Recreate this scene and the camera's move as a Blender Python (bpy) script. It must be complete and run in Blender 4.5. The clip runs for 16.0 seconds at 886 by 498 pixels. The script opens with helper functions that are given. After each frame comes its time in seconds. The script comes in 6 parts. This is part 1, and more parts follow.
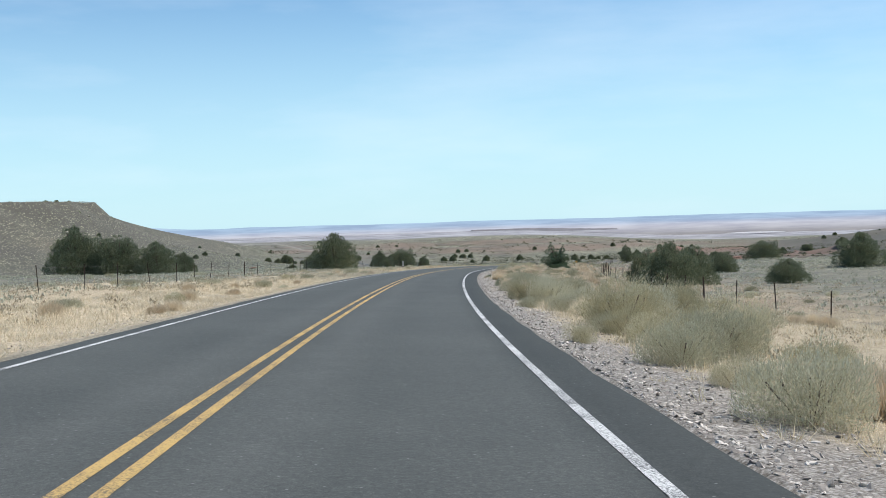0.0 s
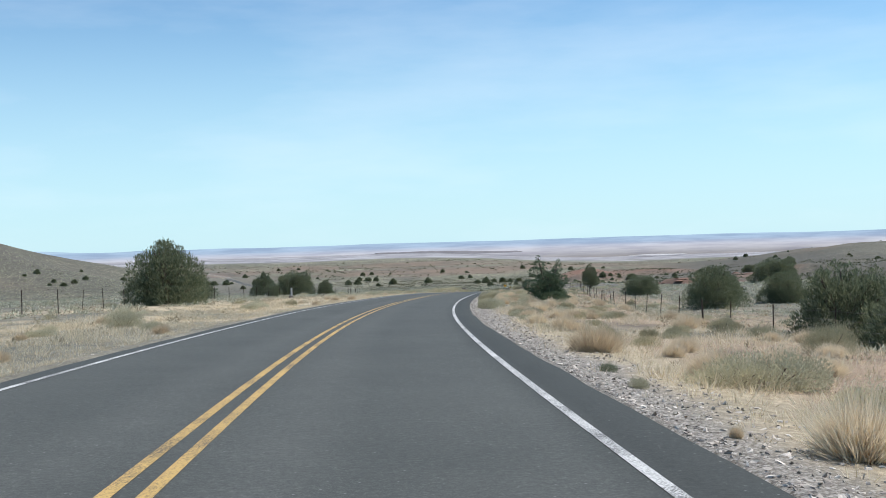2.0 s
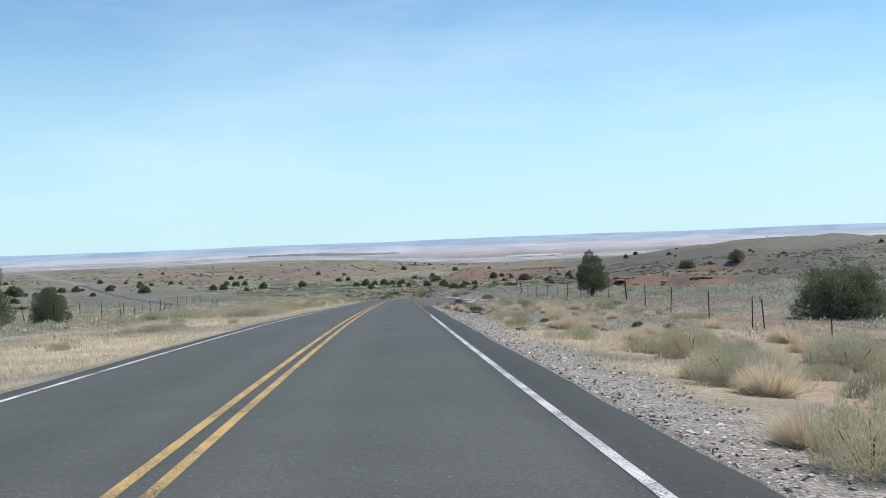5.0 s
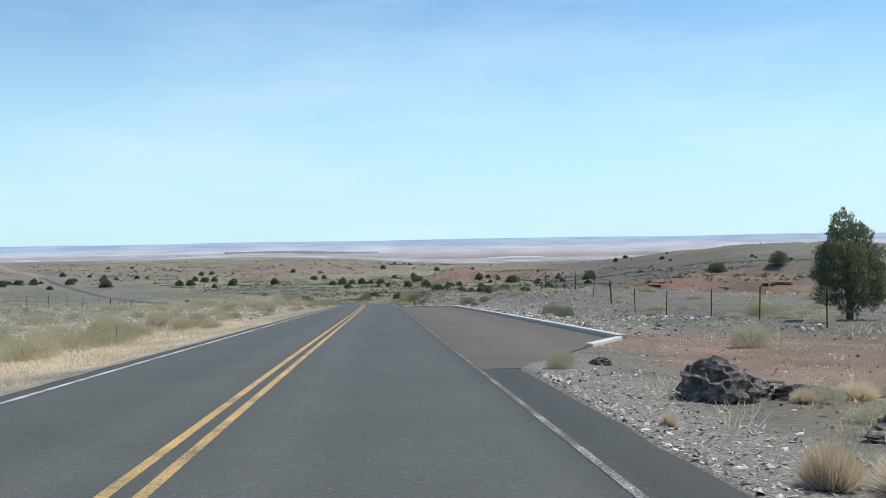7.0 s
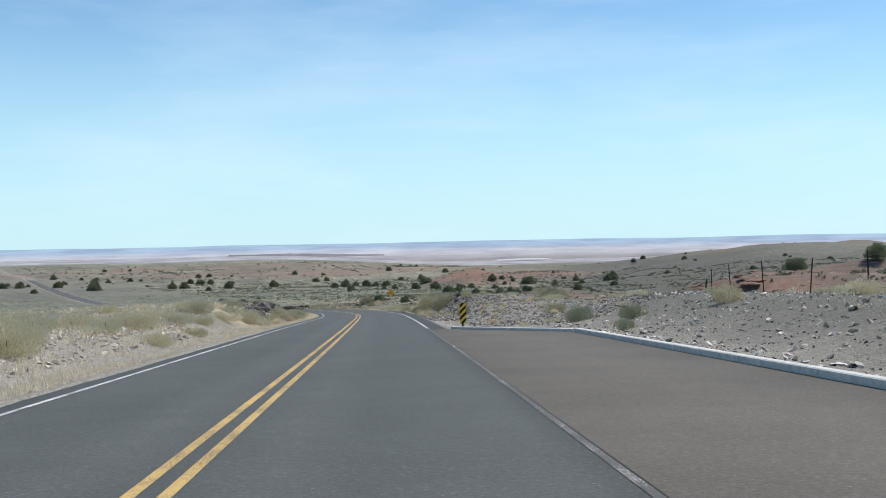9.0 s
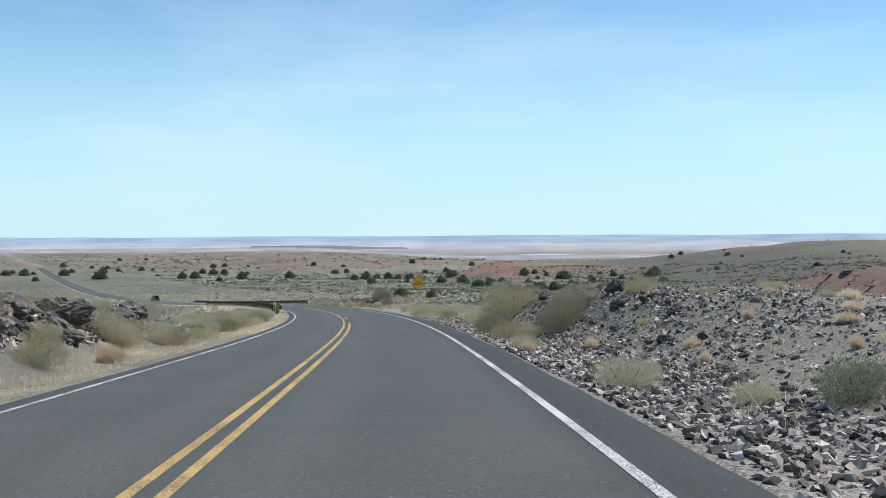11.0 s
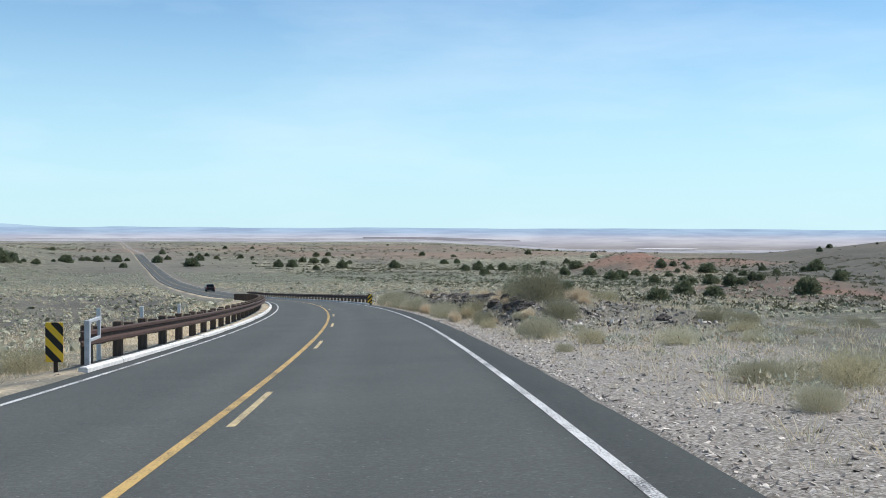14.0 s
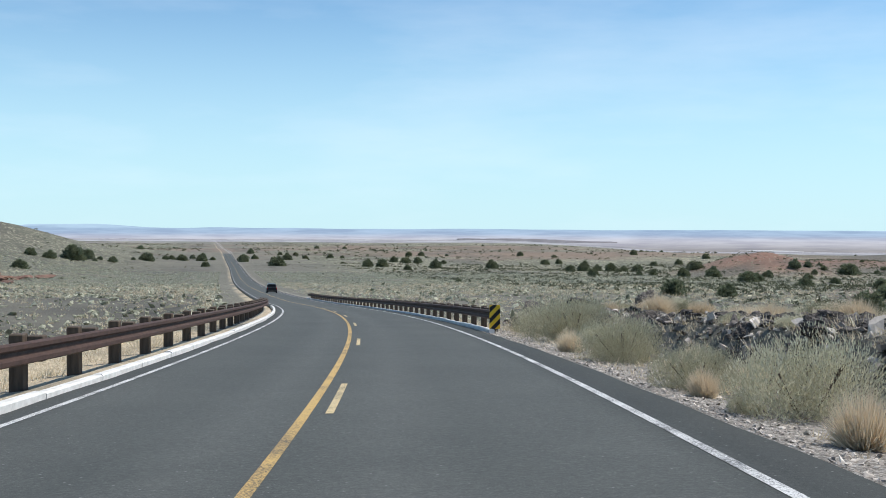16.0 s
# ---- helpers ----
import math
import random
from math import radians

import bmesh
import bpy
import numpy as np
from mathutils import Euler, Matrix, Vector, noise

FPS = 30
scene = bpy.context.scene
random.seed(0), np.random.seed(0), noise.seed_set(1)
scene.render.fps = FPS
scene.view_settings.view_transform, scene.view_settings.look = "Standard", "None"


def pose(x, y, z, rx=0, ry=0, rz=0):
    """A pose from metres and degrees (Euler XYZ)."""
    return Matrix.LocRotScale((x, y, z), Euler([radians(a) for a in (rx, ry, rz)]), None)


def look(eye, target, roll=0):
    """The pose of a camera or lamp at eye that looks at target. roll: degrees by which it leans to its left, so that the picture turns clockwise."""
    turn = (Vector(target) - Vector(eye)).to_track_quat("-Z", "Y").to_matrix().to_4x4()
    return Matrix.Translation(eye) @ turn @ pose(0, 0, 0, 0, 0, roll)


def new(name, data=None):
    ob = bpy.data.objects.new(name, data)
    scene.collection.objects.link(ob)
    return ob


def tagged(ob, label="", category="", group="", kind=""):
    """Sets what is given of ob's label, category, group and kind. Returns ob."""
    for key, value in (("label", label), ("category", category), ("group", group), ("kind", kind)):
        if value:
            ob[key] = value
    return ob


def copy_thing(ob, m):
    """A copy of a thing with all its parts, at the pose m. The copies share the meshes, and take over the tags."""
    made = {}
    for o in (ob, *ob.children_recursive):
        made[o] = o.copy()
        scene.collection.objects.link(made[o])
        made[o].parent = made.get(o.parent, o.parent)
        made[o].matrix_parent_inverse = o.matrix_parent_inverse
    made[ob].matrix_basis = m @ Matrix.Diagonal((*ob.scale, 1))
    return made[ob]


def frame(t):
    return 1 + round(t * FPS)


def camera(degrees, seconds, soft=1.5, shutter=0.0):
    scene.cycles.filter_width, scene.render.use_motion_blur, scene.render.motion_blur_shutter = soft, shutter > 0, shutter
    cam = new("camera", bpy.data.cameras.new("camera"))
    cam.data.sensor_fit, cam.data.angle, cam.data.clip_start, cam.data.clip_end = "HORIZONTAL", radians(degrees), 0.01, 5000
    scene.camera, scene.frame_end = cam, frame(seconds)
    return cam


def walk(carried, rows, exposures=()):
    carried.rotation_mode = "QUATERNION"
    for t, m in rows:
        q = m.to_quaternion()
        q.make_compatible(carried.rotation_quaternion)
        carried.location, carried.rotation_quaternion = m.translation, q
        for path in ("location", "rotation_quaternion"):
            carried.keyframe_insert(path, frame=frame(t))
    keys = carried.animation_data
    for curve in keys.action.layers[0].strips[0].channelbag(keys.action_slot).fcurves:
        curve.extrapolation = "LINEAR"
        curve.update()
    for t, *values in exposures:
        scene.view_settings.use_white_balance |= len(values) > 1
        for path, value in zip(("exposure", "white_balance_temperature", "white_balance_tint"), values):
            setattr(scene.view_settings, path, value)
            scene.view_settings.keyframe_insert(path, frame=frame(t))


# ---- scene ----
cam = camera(45.48, 16.0, soft=0.8, shutter=0.0)
# seconds, x, y, z, yaw, pitch, roll of a car driving down the road
PATH = [
    (0.0, 1.690, -0.003, 1.138, -2.590, -1.827, 1.716),
    (0.5, 1.687, 12.337, 0.643, -4.190, -1.748, 1.774),
    (1.0, 1.900, 24.692, 0.155, -5.640, -1.484, 1.821),
    (1.5, 2.396, 37.055, -0.305, -6.703, -1.132, 1.771),
    (2.0, 3.197, 49.413, -0.745, -7.814, -0.726, 1.742),
    (2.5, 4.220, 61.754, -1.203, -9.383, -0.645, 1.279),
    (3.0, 5.526, 74.057, -1.687, -10.401, -1.351, 0.368),
    (3.5, 7.110, 86.318, -2.222, -11.305, -0.847, 1.622),
    (4.0, 8.934, 98.550, -2.729, -12.811, -0.918, 2.398),
    (4.5, 11.112, 110.724, -3.265, -13.886, -0.877, 2.311),
    (5.0, 13.457, 122.854, -3.816, -14.532, -0.837, 2.222),
    (5.5, 15.894, 134.950, -4.382, -14.926, -0.803, 2.079),
    (6.0, 18.383, 147.013, -4.964, -15.205, -0.789, 1.821),
    (6.5, 20.910, 159.050, -5.568, -15.429, -0.798, 1.479),
    (7.0, 23.460, 171.065, -6.187, -15.638, -0.817, 0.950),
    (7.5, 26.040, 183.056, -6.843, -15.177, -0.796, 0.598),
    (8.0, 28.580, 195.039, -7.514, -15.375, -0.709, 1.576),
    (8.5, 31.160, 206.999, -8.175, -15.540, -0.633, 1.347),
    (9.0, 33.767, 218.940, -8.845, -15.340, -0.665, 1.113),
    (9.5, 36.367, 230.871, -9.520, -15.081, -0.715, 0.957),
    (10.0, 38.946, 242.794, -10.201, -14.767, -0.780, 0.819),
    (10.5, 41.493, 254.706, -10.889, -14.428, -0.858, 0.624),
    (11.0, 44.002, 266.606, -11.585, -14.055, -0.950, 0.299),
    (11.5, 46.391, 278.511, -12.295, -13.461, -1.427, -0.300),
    (12.0, 48.668, 290.423, -13.035, -12.829, -1.646, -1.087),
    (12.5, 50.828, 302.329, -13.791, -12.211, -1.631, -1.083),
    (13.0, 52.891, 314.212, -14.528, -11.191, -1.525, -0.567),
    (13.5, 54.610, 326.102, -15.259, -9.593, -1.549, -0.467),
    (14.0, 56.007, 337.982, -15.980, -7.998, -1.310, -0.206),
    (14.5, 57.072, 349.891, -16.729, -6.992, -1.036, -0.550),
    (15.0, 57.836, 361.870, -17.410, -5.260, -1.049, -0.565),
    (15.5, 58.292, 373.914, -18.130, -3.923, -1.323, -0.915),
    (16.0, 58.509, 386.012, -18.873, -2.907, -1.223, -0.278),
]
walk(cam, [(t, pose(x, y, z, 90 + pitch, roll, yaw)) for t, x, y, z, yaw, pitch, roll in PATH])

# ---- daylight ----
SUN_TURN, SUN_HEIGHT = 82.0, 57.0   # degrees clockwise from +y, degrees above the horizon
world = bpy.data.worlds.new("desert_sky")
scene.world = world
world.use_nodes = True
wn, wl = world.node_tree.nodes, world.node_tree.links
wn.clear()
w_out = wn.new("ShaderNodeOutputWorld")
w_bg = wn.new("ShaderNodeBackground")
w_sky = wn.new("ShaderNodeTexSky")
w_sky.sky_type = "NISHITA"
w_sky.sun_disc = False
w_sky.sun_elevation, w_sky.sun_rotation = radians(SUN_HEIGHT), radians(SUN_TURN)
w_sky.altitude, w_sky.air_density, w_sky.dust_density, w_sky.ozone_density = 1800, 1.0, 0.25, 3.0
w_bg.inputs["Strength"].default_value = 0.105
# thin streaks of high cloud
w_co = wn.new("ShaderNodeTexCoord")
w_map = wn.new("ShaderNodeMapping")
w_map.inputs["Rotation"].default_value = (0.0, radians(14), radians(25))
w_map.inputs["Scale"].default_value = (1.6, 1.2, 7.0)
w_noise = wn.new("ShaderNodeTexNoise")
w_noise.inputs["Scale"].default_value = 1.7
w_noise.inputs["Detail"].default_value = 6.0
w_noise.inputs["Roughness"].default_value = 0.55
w_ramp = wn.new("ShaderNodeValToRGB")
w_ramp.color_ramp.elements[0].position, w_ramp.color_ramp.elements[0].color = 0.47, (0, 0, 0, 1)
w_ramp.color_ramp.elements[1].position, w_ramp.color_ramp.elements[1].color = 0.80, (0.30, 0.30, 0.30, 1)
w_mix = wn.new("ShaderNodeMixRGB")
w_mix.inputs["Color2"].default_value = (7.5, 8.2, 9.0, 1)
wl.new(w_co.outputs["Generated"], w_map.inputs["Vector"])
wl.new(w_map.outputs["Vector"], w_noise.inputs["Vector"])
wl.new(w_noise.outputs["Fac"], w_ramp.inputs["Fac"])
wl.new(w_ramp.outputs["Color"], w_mix.inputs["Fac"])
w_tint = wn.new("ShaderNodeMixRGB")
w_tint.blend_type = "MULTIPLY"
w_tint.inputs["Fac"].default_value = 1.0
w_tint.inputs["Color2"].default_value = (0.90, 1.11, 1.11, 1)
wl.new(w_sky.outputs["Color"], w_tint.inputs["Color1"])
# pale band of moist air low over the plain
w_sep = wn.new("ShaderNodeSeparateXYZ")
w_low = wn.new("ShaderNodeMapRange")
w_low.interpolation_type = "SMOOTHSTEP"
w_low.inputs["From Min"].default_value, w_low.inputs["From Max"].default_value = 0.26, -0.02
w_low.inputs["To Max"].default_value = 0.85
w_air = wn.new("ShaderNodeMixRGB")
w_air.inputs["Color2"].default_value = (4.35, 6.4, 7.35, 1)
wl.new(w_co.outputs["Generated"], w_sep.inputs[0])
wl.new(w_sep.outputs["Z"], w_low.inputs["Value"])
wl.new(w_low.outputs["Result"], w_air.inputs["Fac"])
wl.new(w_tint.outputs["Color"], w_air.inputs["Color1"])
wl.new(w_air.outputs["Color"], w_mix.inputs["Color1"])
wl.new(w_mix.outputs["Color"], w_bg.inputs["Color"])
wl.new(w_bg.outputs["Background"], w_out.inputs["Surface"])
sun = new("sun", bpy.data.lights.new("sun", "SUN"))
sun.data.energy, sun.data.angle, sun.data.color = 3.6, radians(0.6), (1.0, 0.95, 0.88)
sx, sy = math.sin(radians(SUN_TURN)), math.cos(radians(SUN_TURN))
sun.matrix_world = look((60 * sx, 60 * sy, 80), (0, 0, 80 - 60 * math.tan(radians(SUN_HEIGHT))))
scene.view_settings.exposure = 0.35

# ---- the road's line: bend (degrees a metre), grade and bank (percent) at stations along it ----
STATIONS = [-15 + 15 * i for i in range(36)] + [530, 560, 620, 700, 820, 960, 1100, 1300, 1340, 1700, 1760, 5200]
BEND = [-0.1051, -0.0910, -0.0769, -0.0678, -0.0727, -0.0960, -0.1299, -0.1318, -0.0857, -0.0427, -0.0226, -0.0165, -0.0118, -0.0080, -0.0058, -0.0026, 0.0031, 0.0093, 0.0115, 0.0151, 0.0350, 0.0755, 0.1147, 0.1161, 0.0935, 0.0804, 0.0903, 0.1068, 0.1271, 0.1378, 0.1289, 0.1037, 0.0719, 0.0432, 0.0268, 0.0149, 0.0083, 0.0029, -0.0004, -0.0032, -0.0011, 0.0048, 0.0017, 0.0002] + [0] * 4
GRADE = [-4.701, -4.325, -3.950, -3.725, -3.614, -3.802, -4.145, -4.142, -4.301, -4.462, -4.636, -4.856, -5.133, -5.368, -5.454, -5.483, -5.495, -5.555, -5.654, -5.785, -6.067, -6.254, -6.179, -6.082, -6.186, -6.003, -5.979, -5.870, -5.842, -5.996, -6.178, -6.274, -6.279, -6.195, -6.048, -5.627, -5.143, -4.707, -4.289, -3.603, -2.333, -1.322, -0.384, 0.598] + [-4.2, -4.2, -1.9, -1.9]
BANK = [1.86, 2.42, 2.95, 3.21, 2.86, 2.00, 1.48, 1.79, 1.70, 1.68, 1.53, 1.11, 0.49, -0.06, -0.27, -0.62, -0.85, -0.86, -0.89, -1.27, -2.23, -2.90, -2.67, -2.28, -2.27, -2.74, -3.23, -2.42, -1.14, 0.32, 1.36, 1.85, 1.89, 1.62, 1.18, 0.70, 0.30, 0.06, -0.03, -0.05, -0.04, -0.02, -0.00, 0.01] + [0] * 4
RIGHT_LINE, LEFT_LINE = 3.02, -2.81        # white edge lines, from the centre of the yellow ones
RIGHT_EDGE, LEFT_EDGE = 3.62, -3.16        # edges of the asphalt

_fs = np.arange(-80.0, 5200.0, 1.0)
_i0 = 80
_kap = np.interp(_fs, STATIONS, BEND)
_kap[_fs < -15] = 0
_psi = np.radians(np.cumsum(_kap))
_psi -= _psi[_i0 - 1]
_rx, _ry = np.cumsum(-np.sin(_psi)), np.cumsum(np.cos(_psi))
_rz = np.cumsum(np.interp(_fs, STATIONS, GRADE) / 100)
_rx, _ry, _rz = _rx - _rx[_i0], _ry - _ry[_i0], _rz - _rz[_i0]
_bank = np.interp(_fs, STATIONS, BANK) / 100


def at(a, s):
    return np.interp(s, _fs, a)


def smooth(x, a, b):
    u = np.clip((np.asarray(x, float) - a) / (b - a), 0, 1)
    return u * u * (3 - 2 * u)


def bump(x, c, w):
    return np.exp(-((np.asarray(x, float) - c) / w) ** 2)


def lay(s, d):
    """Plan place of a point d metres to the right of the road's centre at station s."""
    s, d = np.asarray(s, float), np.asarray(d, float)
    ps = at(_psi, s) * (1 - smooth(np.abs(d), 40, 180))
    return at(_rx, s) + np.cos(ps) * d, at(_ry, s) + np.sin(ps) * d


def lattice(x, y, seed):
    """Smooth value noise, -1 to 1, on a unit lattice."""
    x, y = np.asarray(x, float), np.asarray(y, float)
    xi, yi = np.floor(x), np.floor(y)
    u, v = x - xi, y - yi
    u, v = u * u * (3 - 2 * u), v * v * (3 - 2 * v)

    def corner(a, b):
        q = np.sin(a * 127.1 + b * 311.7 + seed * 74.7) * 43758.5453
        return (q - np.floor(q)) * 2 - 1

    top = corner(xi, yi) * (1 - u) + corner(xi + 1, yi) * u
    low = corner(xi, yi + 1) * (1 - u) + corner(xi + 1, yi + 1) * u
    return top * (1 - v) + low * v


def road_z(s, d):
    """Height of the asphalt."""
    return at(_rz, s) - at(_bank, s) * np.asarray(d, float)


# ---- lie of the land ----
MESA = (-428.0, 850.0, 184.0)


def side_height(s, d):
    """Height of the land above the road's own level at its station."""
    s, d = np.asarray(s, float), np.asarray(d, float)
    a = np.abs(d)
    x, y = lay(s, d)
    span = lambda p, q, r, t: smooth(s, p, q) * (1 - smooth(s, r, t))
    z = -at(_bank, s) * np.clip(d, -6, 6) - 0.10 * smooth(a, 3.3, 4.6)
    # right of the road: low verge, turnout terrace, lava cut, gravel fan, lava ledge, drop to the flats
    z += -(0.35 * smooth(d, 4, 9) + 1.0 * smooth(d, 9, 17)) * (1 - smooth(s, 140, 195))
    z += span(220, 240, 266, 292) * 1.1 * smooth(d, 7.6, 13.5) * (1 - smooth(d, 18, 34))
    wav = 1 + 0.45 * lattice(s / 4.5, 0.5, 11) + 0.25 * lattice(s / 3.1, 3.5, 12)
    z += span(262, 296, 313, 326) * ((0.92 + 0.30 * smooth(s, 290, 300)) * (0.5 + 0.5 * wav) * smooth(d, 5.2 - 0.4 * smooth(s, 300, 312), 8.6 - 1.2 * smooth(s, 288, 300)) + 0.1 * smooth(d, 8, 11) - 3.6 * smooth(d, 9.5, 27))
    z += -span(318, 334, 352, 366) * (0.9 * smooth(d, 7.5, 14) + 3.0 * smooth(d, 12, 32))
    z += span(366, 380, 424, 436) * (0.62 * (0.55 + 0.45 * wav) * smooth(d, 5.6, 6.4) - 1.5 * smooth(d, 9, 22) - 1.2 * smooth(d, 20, 40))
    z += -span(424, 438, 470, 560) * 2.6 * smooth(d, 4.6, 14)
    # left: level verge, low cut bank, lava bank, then the fall to the flats behind the guard rail
    z += span(215, 250, 262, 272) * 0.55 * smooth(-d, 4.2, 6.5)
    z += span(262, 272, 304, 318) * 1.05 * wav * smooth(-d, 4.6, 7.2) * (1 - 0.7 * smooth(-d, 10, 24))
    z += -span(300, 345, 470, 560) * (3.4 * smooth(-d, 8.5 - 3.6 * smooth(s, 352, 372), 24 - 7 * smooth(s, 352, 372)))
    # roughness
    rough = smooth(a, 4.2, 9)
    z += rough * (0.09 * lattice(x / 5, y / 5, 1) + 0.03 * lattice(x / 2.6, y / 2.6, 2))
    z += smooth(a, 12, 60) * (0.5 * lattice(x / 31, y / 31, 3) + 0.25 * lattice(x / 11, y / 11, 4))
    z += smooth(a, 90, 400) * 2.0 * lattice(x / 170, y / 170, 5) * (1 - smooth(s, 1500, 2600))
    # red ledge and long ridge on the right
    z += 2.9 * smooth(d - red_ledge(s, y), 0, 5) * (1 - 0.75 * smooth(d - red_ledge(s, y), 12, 80)) * span(285, 330, 480, 560)
    d0 = 60 + 0.55 * np.maximum(0, s - 450)
    ridge = (10.5 + 9.5 * smooth(s, 450, 900)) * smooth(s, 180, 430) * (1 - smooth(s, 1150, 1500))
    z += ridge * smooth(d, d0, d0 + 250) * (1 + 0.10 * lattice(x / 60, y / 60, 6))
    z += smooth(s, 180, 430) * (1 - smooth(s, 1150, 1500)) * smooth(d, d0, d0 + 60) * (2.4 * lattice(x / 44, y / 44, 13) + 1.4 * lattice(x / 17, y / 17, 14))
    rim = d - d0 - 55 - 16 * lattice(s / 26, 1.7, 15)
    z += 2.4 * smooth(rim, 0, 5) * (1 - smooth(rim, 40, 140)) * smooth(s, 250, 430) * (1 - smooth(s, 1000, 1300))
    # red hill and red mound on the plain
    z += 3.2 * bump(s, 557, 22) * bump(d, 125, 15)
    z += 10.5 * bump(x, 232, 25) * bump(y, 872, 38)
    z += 5.0 * bump(x, 330, 50) * bump(y, 1010, 60)
    # flat-topped mesa on the left
    rho = np.hypot(x - MESA[0], y - MESA[1]) - MESA[2] * (1 + 0.06 * lattice(np.arctan2(y - MESA[1], x - MESA[0]) * 4, 0.3, 9))
    top = 20.0 - at(_rz, s)
    mesa = np.where(rho < 0, top, (top - 5) * np.exp(-np.maximum(rho, 0) / (80 + 62 * smooth(y, 860, 1000))) + 5 * (rho < 3)) * (1 - smooth(rho, 350, 520))
    z += mesa * smooth(-d, 15, 130)
    # bed of the asphalt and of the turnout
    edge = np.where(d > 0, RIGHT_EDGE, -LEFT_EDGE)
    z -= (0.14 + 0.25 * smooth(s, 425, 450)) * (1 - smooth(a - edge, -0.12, 0.06 + 0.5 * smooth(s, 430, 460)))
    return z


def ground_z(s, d):
    s, d = np.asarray(s, float), np.asarray(d, float)
    z = at(_rz, s) + side_height(s, d)
    # the plain ahead lies higher than the basin on the right
    z += np.interp(s, [1290, 1600, 2000, 2500, 3000, 3600, 4200, 4700], [0, 9.5, 17.0, 22.0, 27.5, 33.0, 39.0, 44.0]) * (1 - smooth(d / np.maximum(s, 100), 0.23, 0.42))
    bed = turnout_mask(s, d)
    rim = smooth(s, 183, 187) * (1 - smooth(s, 260, 264)) * smooth(d, 3.5, 3.7) * (1 - smooth(d - np.maximum(turnout_edge(s), RIGHT_EDGE), 0.5, 2.4))
    z = z * (1 - rim) + (road_z(s, d) + 0.015) * rim
    return z * (1 - bed) + (road_z(s, d) - 0.07) * bed


def red_ledge(s, y):
    """Offset of the broken sandstone ledge."""
    return np.interp(s, [285, 335, 365, 400, 470, 560], [62, 45, 50, 85, 120, 175]) + 6 * lattice(y / 13, 2.2, 8)


def turnout_edge(s):
    """Offset of the paved turnout's outer edge."""
    return np.interp(s, [188.5, 189, 194, 198, 200, 252.5, 258.6, 259], [3.3, 3.62, 5.6, 6.8, 6.92, 6.9, 3.62, 3.3])


def turnout_mask(s, d):
    """One inside the paved turnout, nought outside it."""
    inside = (s > 188.5) & (s < 259)
    return inside * smooth(d, 3.0, 3.2) * (1 - smooth(d, turnout_edge(s) - 0.16, turnout_edge(s) - 0.02))


# ---- meshes from arrays ----
def mesh_from(name, verts, faces, smooth_faces=False):
    verts = np.asarray(verts, dtype=np.float32).reshape(-1, 3)
    faces = np.asarray(faces, dtype=np.int32)
    k = faces.shape[1]
    me = bpy.data.meshes.new(name)
    me.vertices.add(len(verts))
    me.vertices.foreach_set("co", verts.ravel())
    me.loops.add(faces.size)
    me.loops.foreach_set("vertex_index", faces.ravel())
    me.polygons.add(len(faces))
    me.polygons.foreach_set("loop_start", np.arange(0, faces.size, k, dtype=np.int32))
    me.polygons.foreach_set("use_smooth", np.full(len(faces), smooth_faces))
    me.update(calc_edges=True)
    return me


def grid_faces(rows, cols):
    i = np.arange(rows - 1)[:, None] * cols + np.arange(cols - 1)[None, :]
    return np.stack([i, i + 1, i + cols + 1, i + cols], -1).reshape(-1, 4)


def ribbon(name, s, offs, lift):
    """A strip of the road surface between offsets, raised by lift."""
    S, D = np.meshgrid(s, np.asarray(offs, float), indexing="ij")
    X, Y = lay(S, D)
    return mesh_from(name, np.stack([X, Y, road_z(S, D) + lift], -1), grid_faces(len(s), len(offs)), True)


# ---- materials ----
def material(name, rough=0.9, metal=0.0):
    m = bpy.data.materials.new(name)
    m.use_nodes = True
    b = m.node_tree.nodes["Principled BSDF"]
    b.inputs["Roughness"].default_value, b.inputs["Metallic"].default_value = rough, metal
    b.inputs["Specular IOR Level"].default_value = 0.3
    return m, m.node_tree.nodes, m.node_tree.links, b


def coords(n, l, scale=1.0, stretch=(1, 1, 1), kind="Object"):
    c, mp = n.new("ShaderNodeTexCoord"), n.new("ShaderNodeMapping")
    mp.inputs["Scale"].default_value = [scale * q for q in stretch]
    l.new(c.outputs[kind], mp.inputs["Vector"])
    return mp.outputs["Vector"]


def noise_of(n, l, vec, scale, detail=4.0, rough=0.55):
    t = n.new("ShaderNodeTexNoise")
    t.inputs["Scale"].default_value, t.inputs["Detail"].default_value, t.inputs["Roughness"].default_value = scale, detail, rough
    l.new(vec, t.inputs["Vector"])
    return t.outputs["Fac"]


def ramp(n, l, fac, stops):
    r = n.new("ShaderNodeValToRGB")
    while len(r.color_ramp.elements) < len(stops):
        r.color_ramp.elements.new(0.5)
    for e, (p, c) in zip(r.color_ramp.elements, stops):
        e.position, e.color = p, (*c, 1) if len(c) == 3 else c
    l.new(fac, r.inputs["Fac"])
    return r.outputs["Color"]


def mixed(n, l, fac, a, b, mode="MIX"):
    x = n.new("ShaderNodeMixRGB")
    x.blend_type = mode
    for sock, v in (("Fac", fac), ("Color1", a), ("Color2", b)):
        if isinstance(v, (int, float)):
            x.inputs[sock].default_value = v
        elif isinstance(v, tuple):
            x.inputs[sock].default_value = (*v, 1)
        else:
            l.new(v, x.inputs[sock])
    return x.outputs["Color"]


